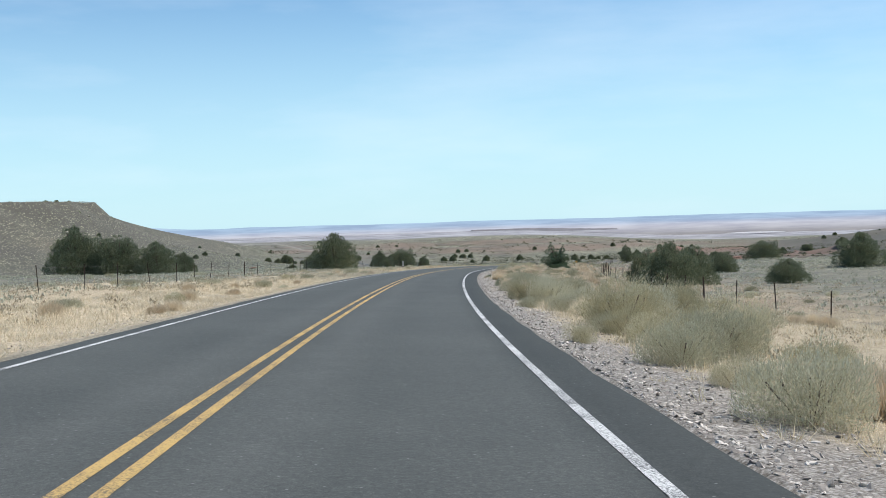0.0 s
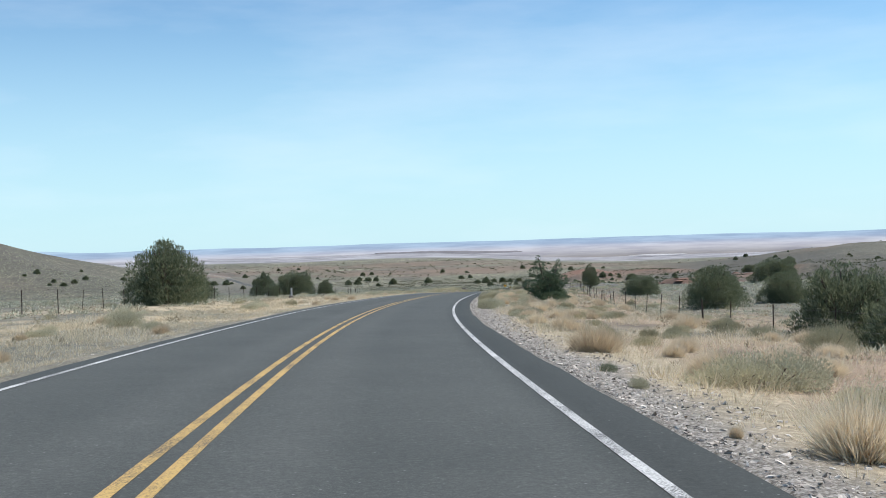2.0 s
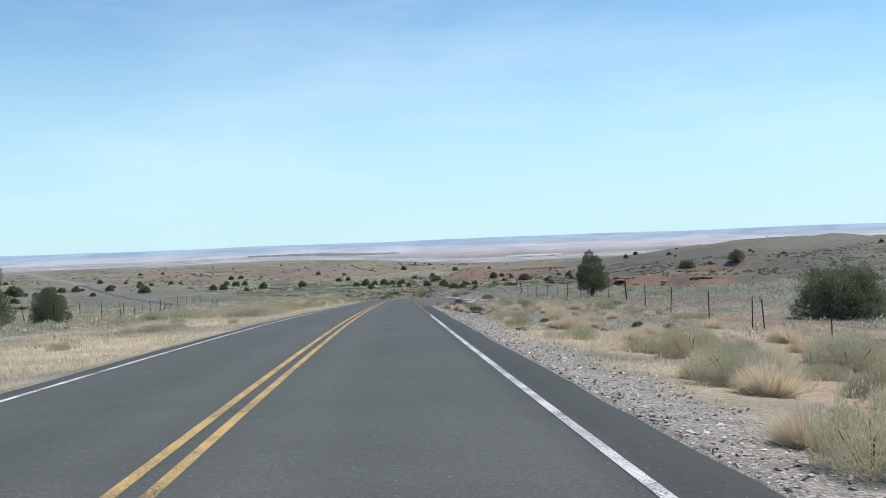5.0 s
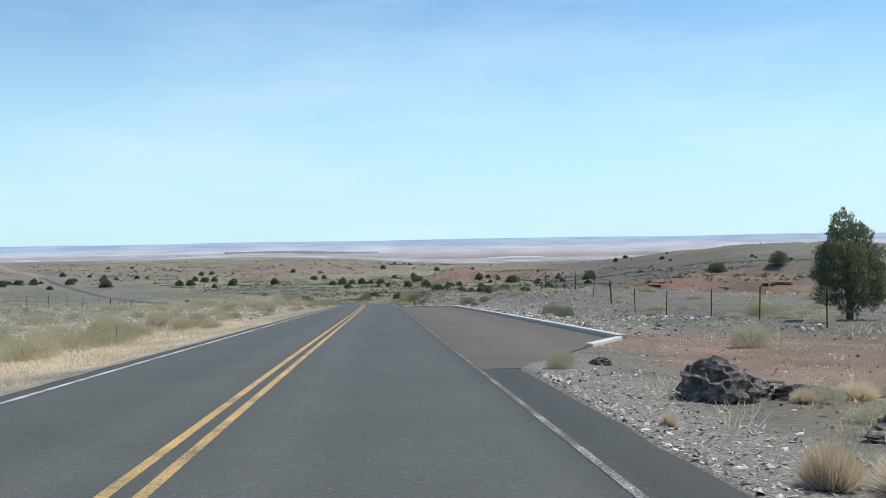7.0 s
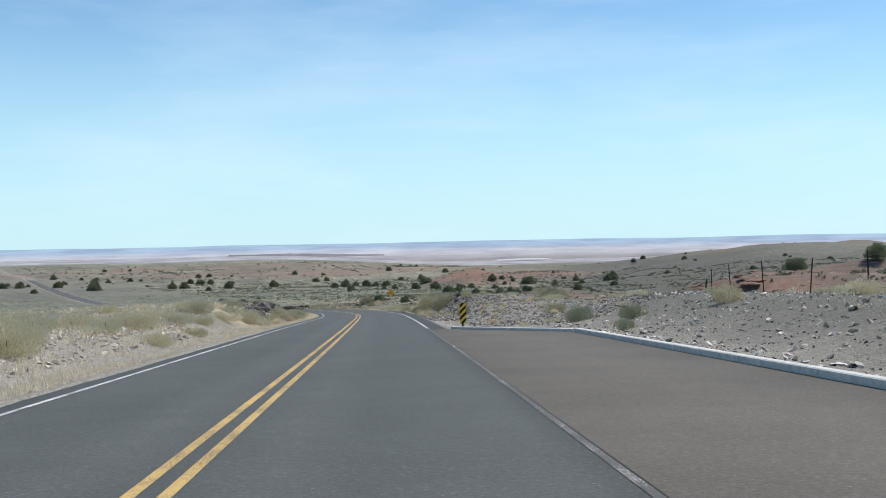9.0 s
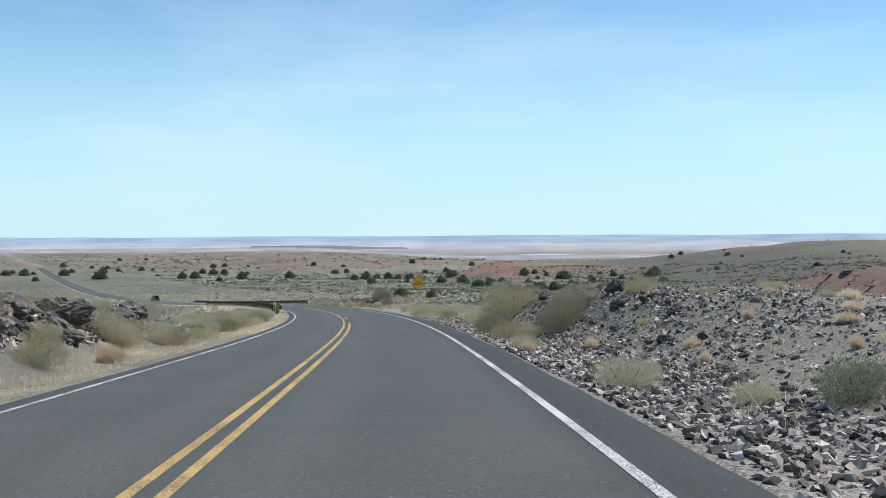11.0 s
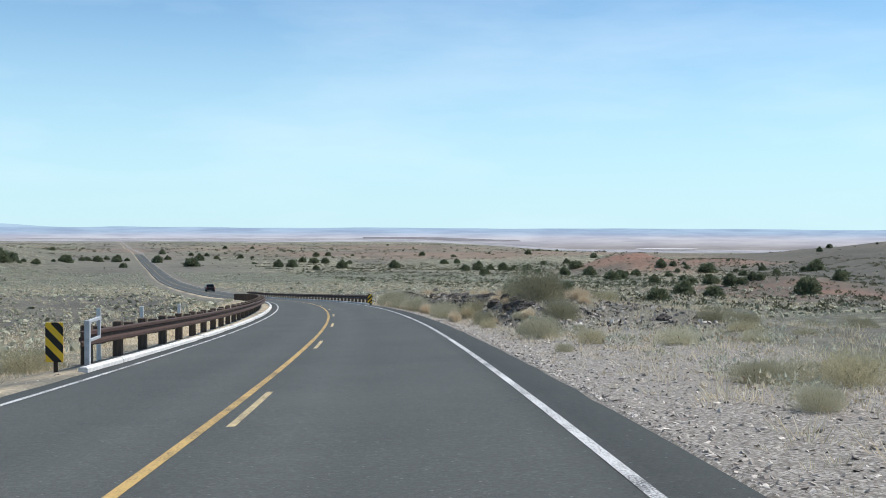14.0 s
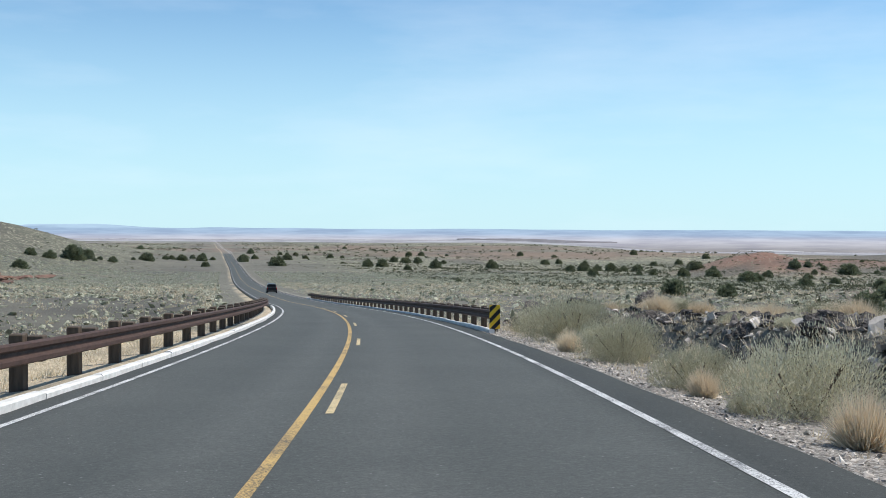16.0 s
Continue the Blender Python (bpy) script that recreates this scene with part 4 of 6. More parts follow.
def make_shrub(name, label, mat, k, length, width, spread=0.7, low=0.25, tall=0.8, mounds=7):
    """A mounded shrub one metre in radius: woody stems and a fluffy crown of small leaves."""
    shrub = tagged(new(name), label, "shrub")
    P, U = [], []
    bm = bmesh.new()
    for i in range(mounds):
        a = 2.4 * i + 0.7 * rng.random()
        r = 0.0 if i == 0 else 0.50 * (0.75 + 0.4 * rng.random())
        m = np.array([r * math.cos(a), r * math.sin(a), tall * (0.34 if i == 0 else 0.20 + 0.14 * rng.random())])
        size = 0.62 if i == 0 else 0.36 + 0.14 * rng.random()
        q = ball(k // mounds)
        rad = (low + (1 - low) * rng.random((len(q), 1)) ** 0.4) * (1 + 0.15 * np.sin(q[:, :1] * 6 + i))
        P.append(m + q * rad * size * np.array([1, 1, 0.85 * tall]))
        U.append(q * np.array([1, 1, 0.7]) + np.array([0, 0, 0.9]) + spread * 0.6 * rng.normal(size=q.shape))
        limb(bm, (0, 0, -0.05), tuple(m + np.array([0, 0, 0.15])), 0.0004, 0.014, 4)
    bmesh.ops.remove_doubles(bm, verts=list(bm.verts), dist=0.002)
    part("stem", bm, BARK, shrub)
    c, u = np.concatenate(P), np.concatenate(U)
    keep = c[:, 2] > 0
    c, u = c[keep], u[keep]
    v, f = blades(c, u, length * (0.6 + 0.8 * rng.random(len(c))), width * (0.6 + 0.8 * rng.random(len(c))))
    me = mesh_from("foliage", v, f)
    me.materials.append(mat)
    ob = new("foliage", me)
    ob.parent = shrub
    return shrub


def make_tuft(name, label, mat, k, spread):
    a, r = rng.random(k) * 6.283, rng.random(k) ** 0.6
    c = np.stack([np.cos(a) * r * 0.34, np.sin(a) * r * 0.34, np.zeros(k)], 1)
    u = np.stack([np.cos(a) * r * spread, np.sin(a) * r * spread, np.ones(k)], 1) + 0.38 * rng.normal(size=(k, 3))
    v, f = blades(c, u, (0.35 + 0.75 * rng.random(k)) * (1.0 - 0.35 * r), 0.013 + 0.014 * rng.random(k))
    me = mesh_from(name, v, f)
    me.materials.append(mat)
    return tagged(new(name, me), label, "grass")


SHRUB = {
    "s": make_shrub("sagebrush", "rounded pale grey-green sagebrush on gravelly verge", SAGE, 18000, 0.034, 0.012),
    "r": make_shrub("rabbitbrush", "yellowish dry rabbitbrush beside the road", RABBIT, 15000, 0.046, 0.010, 0.8, 0.2, 0.95),
    "o": make_shrub("saltbush", "large olive-brown twiggy bush among rocks", OLIVE, 15000, 0.044, 0.012, 0.9, 0.25, 1.0),
    "g": make_shrub("green_bush", "small leafy grey-green bush on the verge", GREEN, 12000, 0.038, 0.016, 0.7, 0.25, 0.75),
    "y": make_tuft("bunchgrass", "pale straw-coloured dry bunchgrass tuft", STRAW_TUFT, 3400, 0.72),
    "t": make_shrub("sagebrush", "low pale grey-green sagebrush among dry grass", SAGE, 9000, 0.048, 0.017, mounds=6),
    "v": make_shrub("saltbush", "low pale grey saltbush among dry grass", SAGE, 9000, 0.048, 0.017, 0.9, 0.3, 0.7, mounds=6),
    "u": make_shrub("rabbitbrush", "low straw-coloured rabbitbrush among dry grass", RABBIT, 9000, 0.058, 0.014, 0.8, 0.2, 0.9, mounds=6),
}
near = """s 131 7 0.5|s 137 6 0.4|r 143 7 0.6|g 221 9.9 0.55|g 262.5 9 0.6|g 258 10 0.5|r 254 12 0.5|s 413.6 5.3 0.5|r 417 5.3 0.5|s 423.6 5.5 0.6|s 417 5.4 1.15|s 420.5 5.6 1|s 44 -5.3 0.5|r 31 -5.6 0.4|s 62 -6.4 0.5|s 78 -5.2 0.4|s 80 -6.5 0.7|s 96 -6 0.5|r 104 -5.6 0.4|s 183 -6.3 0.95|s 185.6 -7.4 0.8|r 190 -7 0.8|r 194 -6.2 0.7|r 199 -7.6 0.8
r 206 -6.5 0.9|r 211 -8.2 0.8|r 215 -6.3 0.7|r 220 -8.2 0.7|r 223.6 -7.1 0.7|r 228 -6 0.5|r 233 -7.4 0.6|s 239.6 -5.9 0.5|s 246 -6.4 0.6|s 252 -6.3 0.7|r 257 -6.5 0.8|s 262 -6.2 0.7|r 266 -5.9 0.6|s 270 -6.8 0.9|r 276 -5.3 0.7|r 279 -4.9 0.5|s 282 -7 0.9|y 285 -4.7 0.5|r 287.5 -5.3 0.7|s 291 -5.2 0.7|y 294 -4.6 0.5|s 298 -5.7 0.9|r 302 -5.2 0.6|s 306 -6.6 0.9
s 310 -7.4 0.9|s 313 -6 0.8|s 316 -7.5 0.9|r 319 -5.6 0.7|s 323 -6.8 0.9|r 327 -6.5 0.8|s 331 -5.6 0.6|s 335 -7.1 0.8|s 339 -6.3 0.7|r 343 -5.3 0.6|r 347 -6.2 0.8|s 351 -5.6 0.7|r 355 -5.1 0.6|s 359 -6.2 0.8|s 8.3 4.87 0.6|r 9.6 5.78 0.41|r 10.8 5.03 0.29|s 13.2 5.06 0.57|s 14 5.35 0.32|r 16.1 4.26 0.28|s 19.1 5.15 0.33|s 28.1 4.55 0.32|r 33.1 4.88 0.62|r 34.8 5.98 0.4
s 38.7 4.95 0.32|s 39.5 5.91 0.48|s 40.2 6.83 0.51|s 40.5 4.8 0.45|s 41.8 -4.1 0.26|g 46 4.65 0.33|y 57.5 4.12 0.09|s 61.2 4.25 0.12|g 63.4 4.36 0.14|o 69.2 9.64 0.54|o 75.8 8.32 0.27|o 77.8 10.08 0.41|s 93.5 4.41 0.46|s 94.5 4.18 0.17|y 96.4 4.16 0.13|s 97.2 4.88 0.4|y 98.2 4.37 0.15|r 101.1 4.55 0.33|r 102.5 4.19 0.18|y 104.9 4.15 0.13|y 106.3 7.89 0.43|r 106.5 4.55 0.56|s 106.9 4.31 0.35|r 111.2 5.1 0.22
s 111.5 4.68 0.4|s 116.7 4.69 0.43|r 130.6 4.62 0.5|s 137 5.84 0.54|s 140.6 8.92 0.71|y 169.9 4.79 0.2|y 173.2 4.72 0.27|y 175.5 4.64 0.31|y 179.6 4.33 0.3|r 179.7 7.6 0.44|r 180.1 8.43 0.52|r 180.7 9.37 0.37|y 182.6 4.15 0.12|s 188.6 4.2 0.26|r 193.3 8.72 0.41|r 214.4 16.4 0.5|y 225.7 8.65 0.18|g 226.1 10.1 0.52|s 239.8 -5.4 0.4|s 250.4 -6.2 0.36|g 253.9 8.71 0.38|g 281 6.01 0.46|s 281.7 5.22 0.26|s 283.9 4.37 0.43
y 284.1 7.37 0.15|r 286 5.18 0.17|y 286.3 6.07 0.15|y 289.1 7.68 0.18|y 292.2 5.51 0.24|y 292.3 4.22 0.23|s 293.5 4.3 0.33|r 296.8 7.58 0.4|o 297.5 5.85 0.77|r 298.1 4.39 0.45|o 298.6 6.45 0.78|r 298.9 5.19 0.42|o 303.1 4.69 0.65|y 303.9 4.19 0.19|r 307.6 5.18 0.62|r 307.9 5.95 1.22|r 311.5 5.17 0.6|o 317.2 7.17 0.82|o 317.8 8.2 0.67|r 324.1 5.26 0.57|s 325.9 4.36 0.36|s 328.6 4.2 0.21|s 329 4.21 0.22|r 330.9 5.33 0.52
r 331.3 5.87 0.37|s 331.4 4.29 0.32|r 331.7 4.79 0.43|s 331.7 4.16 0.14|s 333.8 4.15 0.13|s 338.9 5.48 0.75|r 341.8 5.75 0.64|s 343.5 5.54 0.62|s 345.7 4.9 0.23|s 348.5 7.33 0.52|s 348.5 5.11 0.25|s 353.3 5.73 0.29|s 356.3 6.15 0.33|s 362.8 4.88 0.18|r 364.8 5.85 0.33|s 367.6 5.23 0.52|s 369.3 6.48 0.17|g 369.8 5.25 0.32|o 373.1 6.77 0.6|r 374.1 4.73 0.28|o 376.8 4.99 0.43|y 377.3 5.39 0.2|o 379.3 7.27 1.04|y 379.7 4.33 0.37
y 382.4 5.1 0.44|r 382.4 5.05 0.55|s 384.1 4.42 0.5|r 384.7 5.6 0.67|o 387.1 8.65 0.56|s 387.2 4.69 0.64|o 388.9 7.97 0.59|y 392.2 4.41 0.47|s 396.9 4.56 0.68|y 399.2 4.38 0.41|s 401.3 4.75 0.77|r 401.4 4.19 0.18|y 403.1 4.27 0.29|s 404.1 4.5 0.59|y 407.1 5.38 0.39|s 409.2 4.75 0.78|y 412.2 4.39 0.45|s 14.6 5.9 0.72|r 16.6 6.6 0.72|r 18.5 5.4 0.45|r 21.5 5.9 0.9|s 23.4 6.6 0.99|r 25 7.6 0.81|s 27 5.3 0.45
o 28 8.4 0.72|s 30 6.1 0.63|s 32.4 5.5 0.81|s 34 6.3 0.81|s 38.4 5.7 0.72|s 40.2 5.4 0.72|s 41.8 6.1 0.63|s 47.2 5.1 0.56|o 361.8 30.3 2.71|y 317.4 5.8 0.31|s 320.3 5.8 0.34|r 329.7 8.3 0.51|r 358.2 22 1.54|o 358.6 24.4 1.41"""
for item in near.replace("\n", "|").split("|"):
    k, s, d, r = item.split()
    put(SHRUB[k], float(s), float(d), (1.0 if k == "y" else 1.15 if float(d) > 0 else 0.95) * float(r), (1.1 if 294 < float(s) < 327 and float(d) > 0 else 1.35 if float(d) > 0 else 1.05) + 0.25 * rng.random(), group="roadside shrubs")
for count, s0, s1, d0, d1, kinds, big in [
        (60, -5, 180, 8, 26, "tvuo", 0.55), (54, 0, 64, 4.9, 10, "vuyut", 0.8), (40, 0, 180, -6, -13, "tuv", 0.5), (50, 0, 180, -12, -34, "tvu", 0.6), (150, 25, 182, 4.7, 12.5, "y", 0.55), (30, 0, 180, -4.2, -9, "y", 0.4), (44, 166, 187, 5.6, 14, "yut", 0.40),
        (120, 180, 300, -4.9, -17, "tuuu", 0.8), (80, 296, 366, -4.7, -14, "tvuu", 0.85), (45, 366, 470, -5.6, -16, "vut", 0.6),
        (26, 262, 320, 8.5, 22, "vou", 0.6), (30, 262, 296, 5.6, 13, "yyuv", 0.30), (34, 318, 372, 6.2, 13, "tvuu", 0.6), (26, 372, 424, 4.9, 6.6, "ttuyy", 0.5), (34, 366, 430, 8.5, 20, "tou", 0.7),
        (30, 186, 262, 13, 30, "tvu", 0.5), (40, 378, 424, 7.6, 11, "y", 0.6)]:
    for i in range(count):
        s, d = s0 + (s1 - s0) * rng.random(), d0 + (d1 - d0) * rng.random() ** 1.2
        if 261 < s < 263 and 3.9 < d < 5 or 331 < s < 334 and 3.9 < d < 5.1:
            continue
        put(SHRUB[kinds[int(rng.integers(len(kinds)))]], s, d, big * (0.6 + 0.6 * rng.random()), 0.75 + 0.3 * rng.random(), group="verge shrubs")
kept_state = rng.bit_generator.state
# tall pale brush crowding the verge up to the rail's end
for i in range(95):
    s, d = 312 + 48.5 * rng.random(), -(4.75 + 2.9 * rng.random())
    put(SHRUB["utvvg"[int(rng.integers(5))]], s, d, 0.62 + 0.35 * rng.random(), 0.95 + 0.35 * rng.random(), group="verge shrubs")
# soft pale brush along the verge and in front of the red ledge
for i in range(80):
    s, d = 66 + 114 * rng.random(), 5.0 + 4.6 * rng.random()
    put(SHRUB["tvuuvo"[int(rng.integers(6))]], s, d, 0.26 + 0.30 * rng.random(), 0.8 + 0.3 * rng.random(), group="verge shrubs")
for i in range(60):
    s, d = 205 + 65 * rng.random(), 15 + 16 * rng.random()
    put(SHRUB["tvv"[int(rng.integers(3))]], s, d, 0.4 + 0.4 * rng.random(), 0.8 + 0.3 * rng.random(), group="verge shrubs")
rng.bit_generator.state = kept_state
for o in SHRUB.values():
    retire(o)


def grass_stuff():
    """Fluffy dry grass, dense on the left verge and patchy on the right one."""
    k = 140000
    s = -12 + 450 * rng.random(k)
    side = np.where(rng.random(k) < 0.46, 1.0, -1.0)
    d = np.where(side > 0, 4.1 + (9.5 + 6 * (s < 175)) * rng.random(k) ** 1.45, -(3.45 + 7.0 * rng.random(k) ** 1.5))
    x, y = lay(s, d)
    patch = lattice(x / 3.5, y / 3.5, 61) + 0.6 * lattice(x / 17, y / 17, 62)
    keep = patch + 0.9 * rng.random(k) > np.where(side > 0, -0.15, -0.45)
    keep &= ~((side > 0) & (s > 150) & (s < 320) & (rng.random(k) > np.where(s < 203, 0.4, 0.10)))
    keep &= ~((side > 0) & (s > 320) & (s < 440) & (rng.random(k) > 0.35 + 0.6 * smooth(s, 370, 390)))
    keep &= ~((side > 0) & (d < 4.75) & (rng.random(k) > 0.10 + 0.2 * (s > 320)))
    keep &= ~((side < 0) & (s > 262) & (s < 300) & (d < -5) & (rng.random(k) > 0.16))
    keep &= ~((side < 0) & (s > 262) & (d < -5.0) & (rng.random(k) > 0.45))
    keep &= ~((side > 0) & (s > 186) & (s < 262) & ((d < turnout_edge(s) + 0.6) | (rng.random(k) > 0.15)))
    keep &= ~((side < 0) & (d > -4.3) & (s > 357))
    s, d, x, y = s[keep], d[keep], x[keep], y[keep]
    z = ground_z(s, d)
    b = 13
    size = 0.06 + 0.16 * rng.random(len(s)) ** 2
    size *= (0.75 + 0.5 * smooth(np.abs(d), 3.6, 5.5)) * np.where(d > 0, 1.2, 1.0) * (0.8 + 0.5 * smooth(lattice(x / 1.1, y / 1.1, 63), -0.3, 0.5))
    a, r = rng.random((len(s), b)) * 6.283, rng.random((len(s), b)) ** 0.6
    sp = 0.70 * r
    c = np.stack([x[:, None] + np.cos(a) * sp * size[:, None], y[:, None] + np.sin(a) * sp * size[:, None], np.repeat(z[:, None] - 0.02, b, 1)], -1).reshape(-1, 3)
    u = np.stack([np.cos(a) * r * 0.9, np.sin(a) * r * 0.9, np.ones_like(a)], -1).reshape(-1, 3) + 0.25 * rng.normal(size=(len(s) * b, 3))
    L = (size[:, None] * (0.6 + 0.7 * rng.random((len(s), b)))).ravel()
    v, f = blades(c, u, 0.72 * L, 0.006 + 0.025 * L)
    me = mesh_from("dry_grass", v, f)
    me.materials.append(STRAW)
    tagged(new("dry_grass", me), "tufts of pale straw-coloured dry grass along the verges", "grass", kind="stuff")


def brush_stuff(name, label, s, d, b, size, fine, mat=None):
    """Low brush: b leaf sprays for each bush."""
    x, y = lay(s, d)
    side, k = np.sign(d), len(s)
    keep = lattice(x / 7, y / 7, 71) + 0.25 * lattice(x / 45, y / 45, 72) + 1.1 * rng.random(k) > 0.15
    keep &= ~((side > 0) & (s > 184) & (s < 262) & (d < 11))
    keep &= ~((side > 0) & (s > 200) & (s < 300) & (d < 28) & (rng.random(k) > 0.25))
    keep &= ~((side > 0) & (s > 262) & (s < 330) & (d < 11) & (rng.random(k) > (0.0 if mat is None else 0.5)))
    keep &= ~((np.abs(d) < 9) & (s < 180) & (rng.random(k) > 0.35))
    keep &= ~((s > 366) & (s < 660) & (rng.random(k) > np.where(side < 0, 0.12, 0.22)) & (mat is None))
    keep &= ~((s > 250) & (s < 1300) & (d > 68 + 0.5 * np.maximum(0, s - 450)) & (rng.random(k) > 0.12))
    s, d, x, y, size = s[keep], d[keep], x[keep], y[keep], size[keep]
    z = ground_z(s, d)
    q = ball(len(s) * b).reshape(len(s), b, 3)
    q[..., 2] = np.abs(q[..., 2])
    c = np.stack([x, y, z], -1)[:, None, :] + q * size[:, None, None] * np.array([0.8, 0.8, 0.62]) * (0.35 + 0.65 * rng.random((len(s), b, 1)))
    u = (q + np.array([0, 0, 0.6])).reshape(-1, 3) + 0.3 * rng.normal(size=(len(s) * b, 3))
    L = np.repeat(size * fine, b) * (0.6 + 0.8 * rng.random(len(s) * b))
    v, f = blades(c.reshape(-1, 3), u, L, L * 0.6)
    me = mesh_from(name, v, f)
    me.materials.append(mat or BRUSH)
    tagged(new(name, me), label, "brush", kind="stuff")


def far_brush():
    k = 70000
    s = 150 + 720 * rng.random(k)
    d = np.where(rng.random(k) < 0.5, 1.0, -1.0) * (20 + (34 + 0.17 * np.clip(s, 0, 800)) * np.abs(rng.normal(size=k)))
    brush_stuff("low_brush", "low grey-green and straw brush dotting the desert flats", s, d, 13, (0.24 + 0.34 * rng.random(k) ** 1.5) * (1 + 0.7 * smooth(s, 380, 800)), 0.36)


def near_brush():
    k = 17000
    s = 172 + 440 * rng.random(k) ** 0.9
    d = np.where(rng.random(k) < 0.5, 1.0, -1.0) * (6.0 + 24 * rng.random(k) ** 1.3)
    brush_stuff("verge_brush", "low pale grey-green brush beside the verges", s, d, 66, 0.17 + 0.40 * rng.random(k) ** 1.7, 0.13)
    k = 34000
    s = 440 + 460 * rng.random(k)
    d = np.where(rng.random(k) < 0.5, 1.0, -1.0) * (8 + 105 * rng.random(k) ** 1.2)
    brush_stuff("flats_brush", "pale tufted brush on the grey flats below the road", s, d, 20, 0.34 + 0.36 * rng.random(k) ** 1.4, 0.28)
    k = 11000
    s = -10 + 210 * rng.random(k)
    d = np.where(rng.random(k) < 0.5, 1.0, -1.0) * (12 + 62 * rng.random(k) ** 1.2)
    brush_stuff("field_brush", "pale grey-green brush in the fields beyond the fences", s, d, 22, 0.18 + 0.32 * rng.random(k) ** 1.6, 0.26)
    k = 18000
    s = -10 + 430 * rng.random(k) ** 1.5
    d = np.where(rng.random(k) < 0.5, 1.0, -1.0) * (5.6 + 22 * rng.random(k) ** 1.3)
    brush_stuff("dry_weeds", "low tan dry weeds beside the verges", s, d, 30, 0.11 + 0.26 * rng.random(k) ** 1.8, 0.22, WEED)


def dark_brush_stuff():
    """Dark low bushes on the flats and on the ridge."""
    k = 34000
    s = 250 + 2000 * rng.random(k) ** 1.2
    d = rng.normal(size=k) * (70 + 0.24 * s)
    more = rng.random(k) < 0.72
    d = np.where(more, 62 + 330 * rng.random(k), d)
    s = np.where(more, 230 + 830 * rng.random(k), s)
    x, y = lay(s, d)
    keep = (np.abs(d) > 22) & ((s > 640) | (np.abs(d) > 60)) & (lattice(x / 22, y / 22, 75) + 0.6 * lattice(x / 90, y / 90, 76) + 0.8 * rng.random(k) > np.where(more, 0.15, 0.45))
    s, d, x, y = s[keep], d[keep], x[keep], y[keep]
    z = ground_z(s, d)
    b = 18
    size = (0.35 + 0.7 * rng.random(len(s)) ** 2) * (1 + 1.3 * smooth(s, 1000, 1300))
    q = ball(len(s) * b).reshape(len(s), b, 3)
    q[..., 2] = np.abs(q[..., 2])
    c = np.stack([x, y, z], -1)[:, None, :] + q * size[:, None, None] * np.array([0.8, 0.8, 0.75]) * (0.4 + 0.6 * rng.random((len(s), b, 1)))
    L = np.repeat(size * 0.42, b) * (0.7 + 0.6 * rng.random(len(s) * b))
    v, f = blades(c.reshape(-1, 3), (q + np.array([0, 0, 0.5])).reshape(-1, 3), L, L * 0.8)
    me = mesh_from("dark_brush", v, f)
    me.materials.append(DARK_BRUSH)
    tagged(new("dark_brush", me), "dark olive bushes scattered over the desert flats", "brush", kind="stuff")


grass_stuff()
near_brush()
far_brush()
dark_brush_stuff()
kept_state = rng.bit_generator.state
k = 12000
s = 366 + 340 * rng.random(k) ** 1.15
d = np.where(rng.random(k) < np.where(s < 470, 0.0, 0.45), 1.0, -1.0) * (8 + 85 * rng.random(k) ** 1.1)
brush_stuff("pale_brush", "rounded pale straw-coloured brush mounds on the grey flats", s, d, 26, 0.42 + 0.48 * rng.random(k) ** 1.5, 0.24, STRAW)
k = 3600
s, d = 182 + 185 * rng.random(k), -(6.5 + 60 * rng.random(k) ** 1.2)
brush_stuff("pale_brush", "rounded pale straw-coloured brush mounds beyond the verge", s, d, 40, 0.30 + 0.34 * rng.random(k) ** 1.5, 0.20, STRAW)
rng.bit_generator.state = kept_state


# ---- rocks ----
def rock_mesh(name, seed, mat, detail=2, flat=0.7, edge=0.34):
    g = np.random.default_rng(seed)
    bm = bmesh.new()
    bmesh.ops.create_icosphere(bm, subdivisions=detail, radius=1.0)
    cuts = [(Vector(g.normal(size=3)).normalized(), 0.55 + 0.3 * g.random()) for _ in range(9)]
    off = Vector(g.random(3) * 50)
    for v in bm.verts:
        p = v.co.copy()
        for nrm, lim in cuts:
            over = p.dot(nrm) - lim
            if over > 0:
                p -= nrm * over * 0.75
        p *= 1 + edge * 0.5 * noise.noise(p * 1.4 + off) + 0.20 * noise.noise(p * 3.2 + off) + 0.17 * noise.noise(p * 7.5 + off) + 0.11 * noise.noise(p * 15 + off)
        v.co = Vector((p.x, p.y, p.z * flat))
    return bm_mesh(name, bm, mat)


LAVA_M = [rock_mesh("lava_rock", 60 + i, LAVA, 4, 0.72) for i in range(5)]
GREY_M = [rock_mesh("basalt_rock", 80 + i, GREY_ROCK, 4, 0.6) for i in range(4)]
RED_M = [rock_mesh("sandstone_slab", 90 + i, SANDSTONE, 3, 0.38) for i in range(4)]


def rock(me, s, d, size, stretch=(1, 1, 1), turn=None, sink=0.25, label="", group="", tilt=18):
    p = spot(s, d)
    p.z -= sink * size * stretch[2] * 0.6 - 0.35 * size * stretch[2]
    ob = new(me.name.split(".")[0], me)
    q = rng.random() * 360 if turn is None else turn
    ob.matrix_basis = Matrix.Translation(p) @ pose(0, 0, 0, tilt * rng.normal(), tilt * rng.normal(), q) @ Matrix.Diagonal((size * stretch[0], size * stretch[1], size * stretch[2], 1))
    return tagged(ob, label, "rock", group)


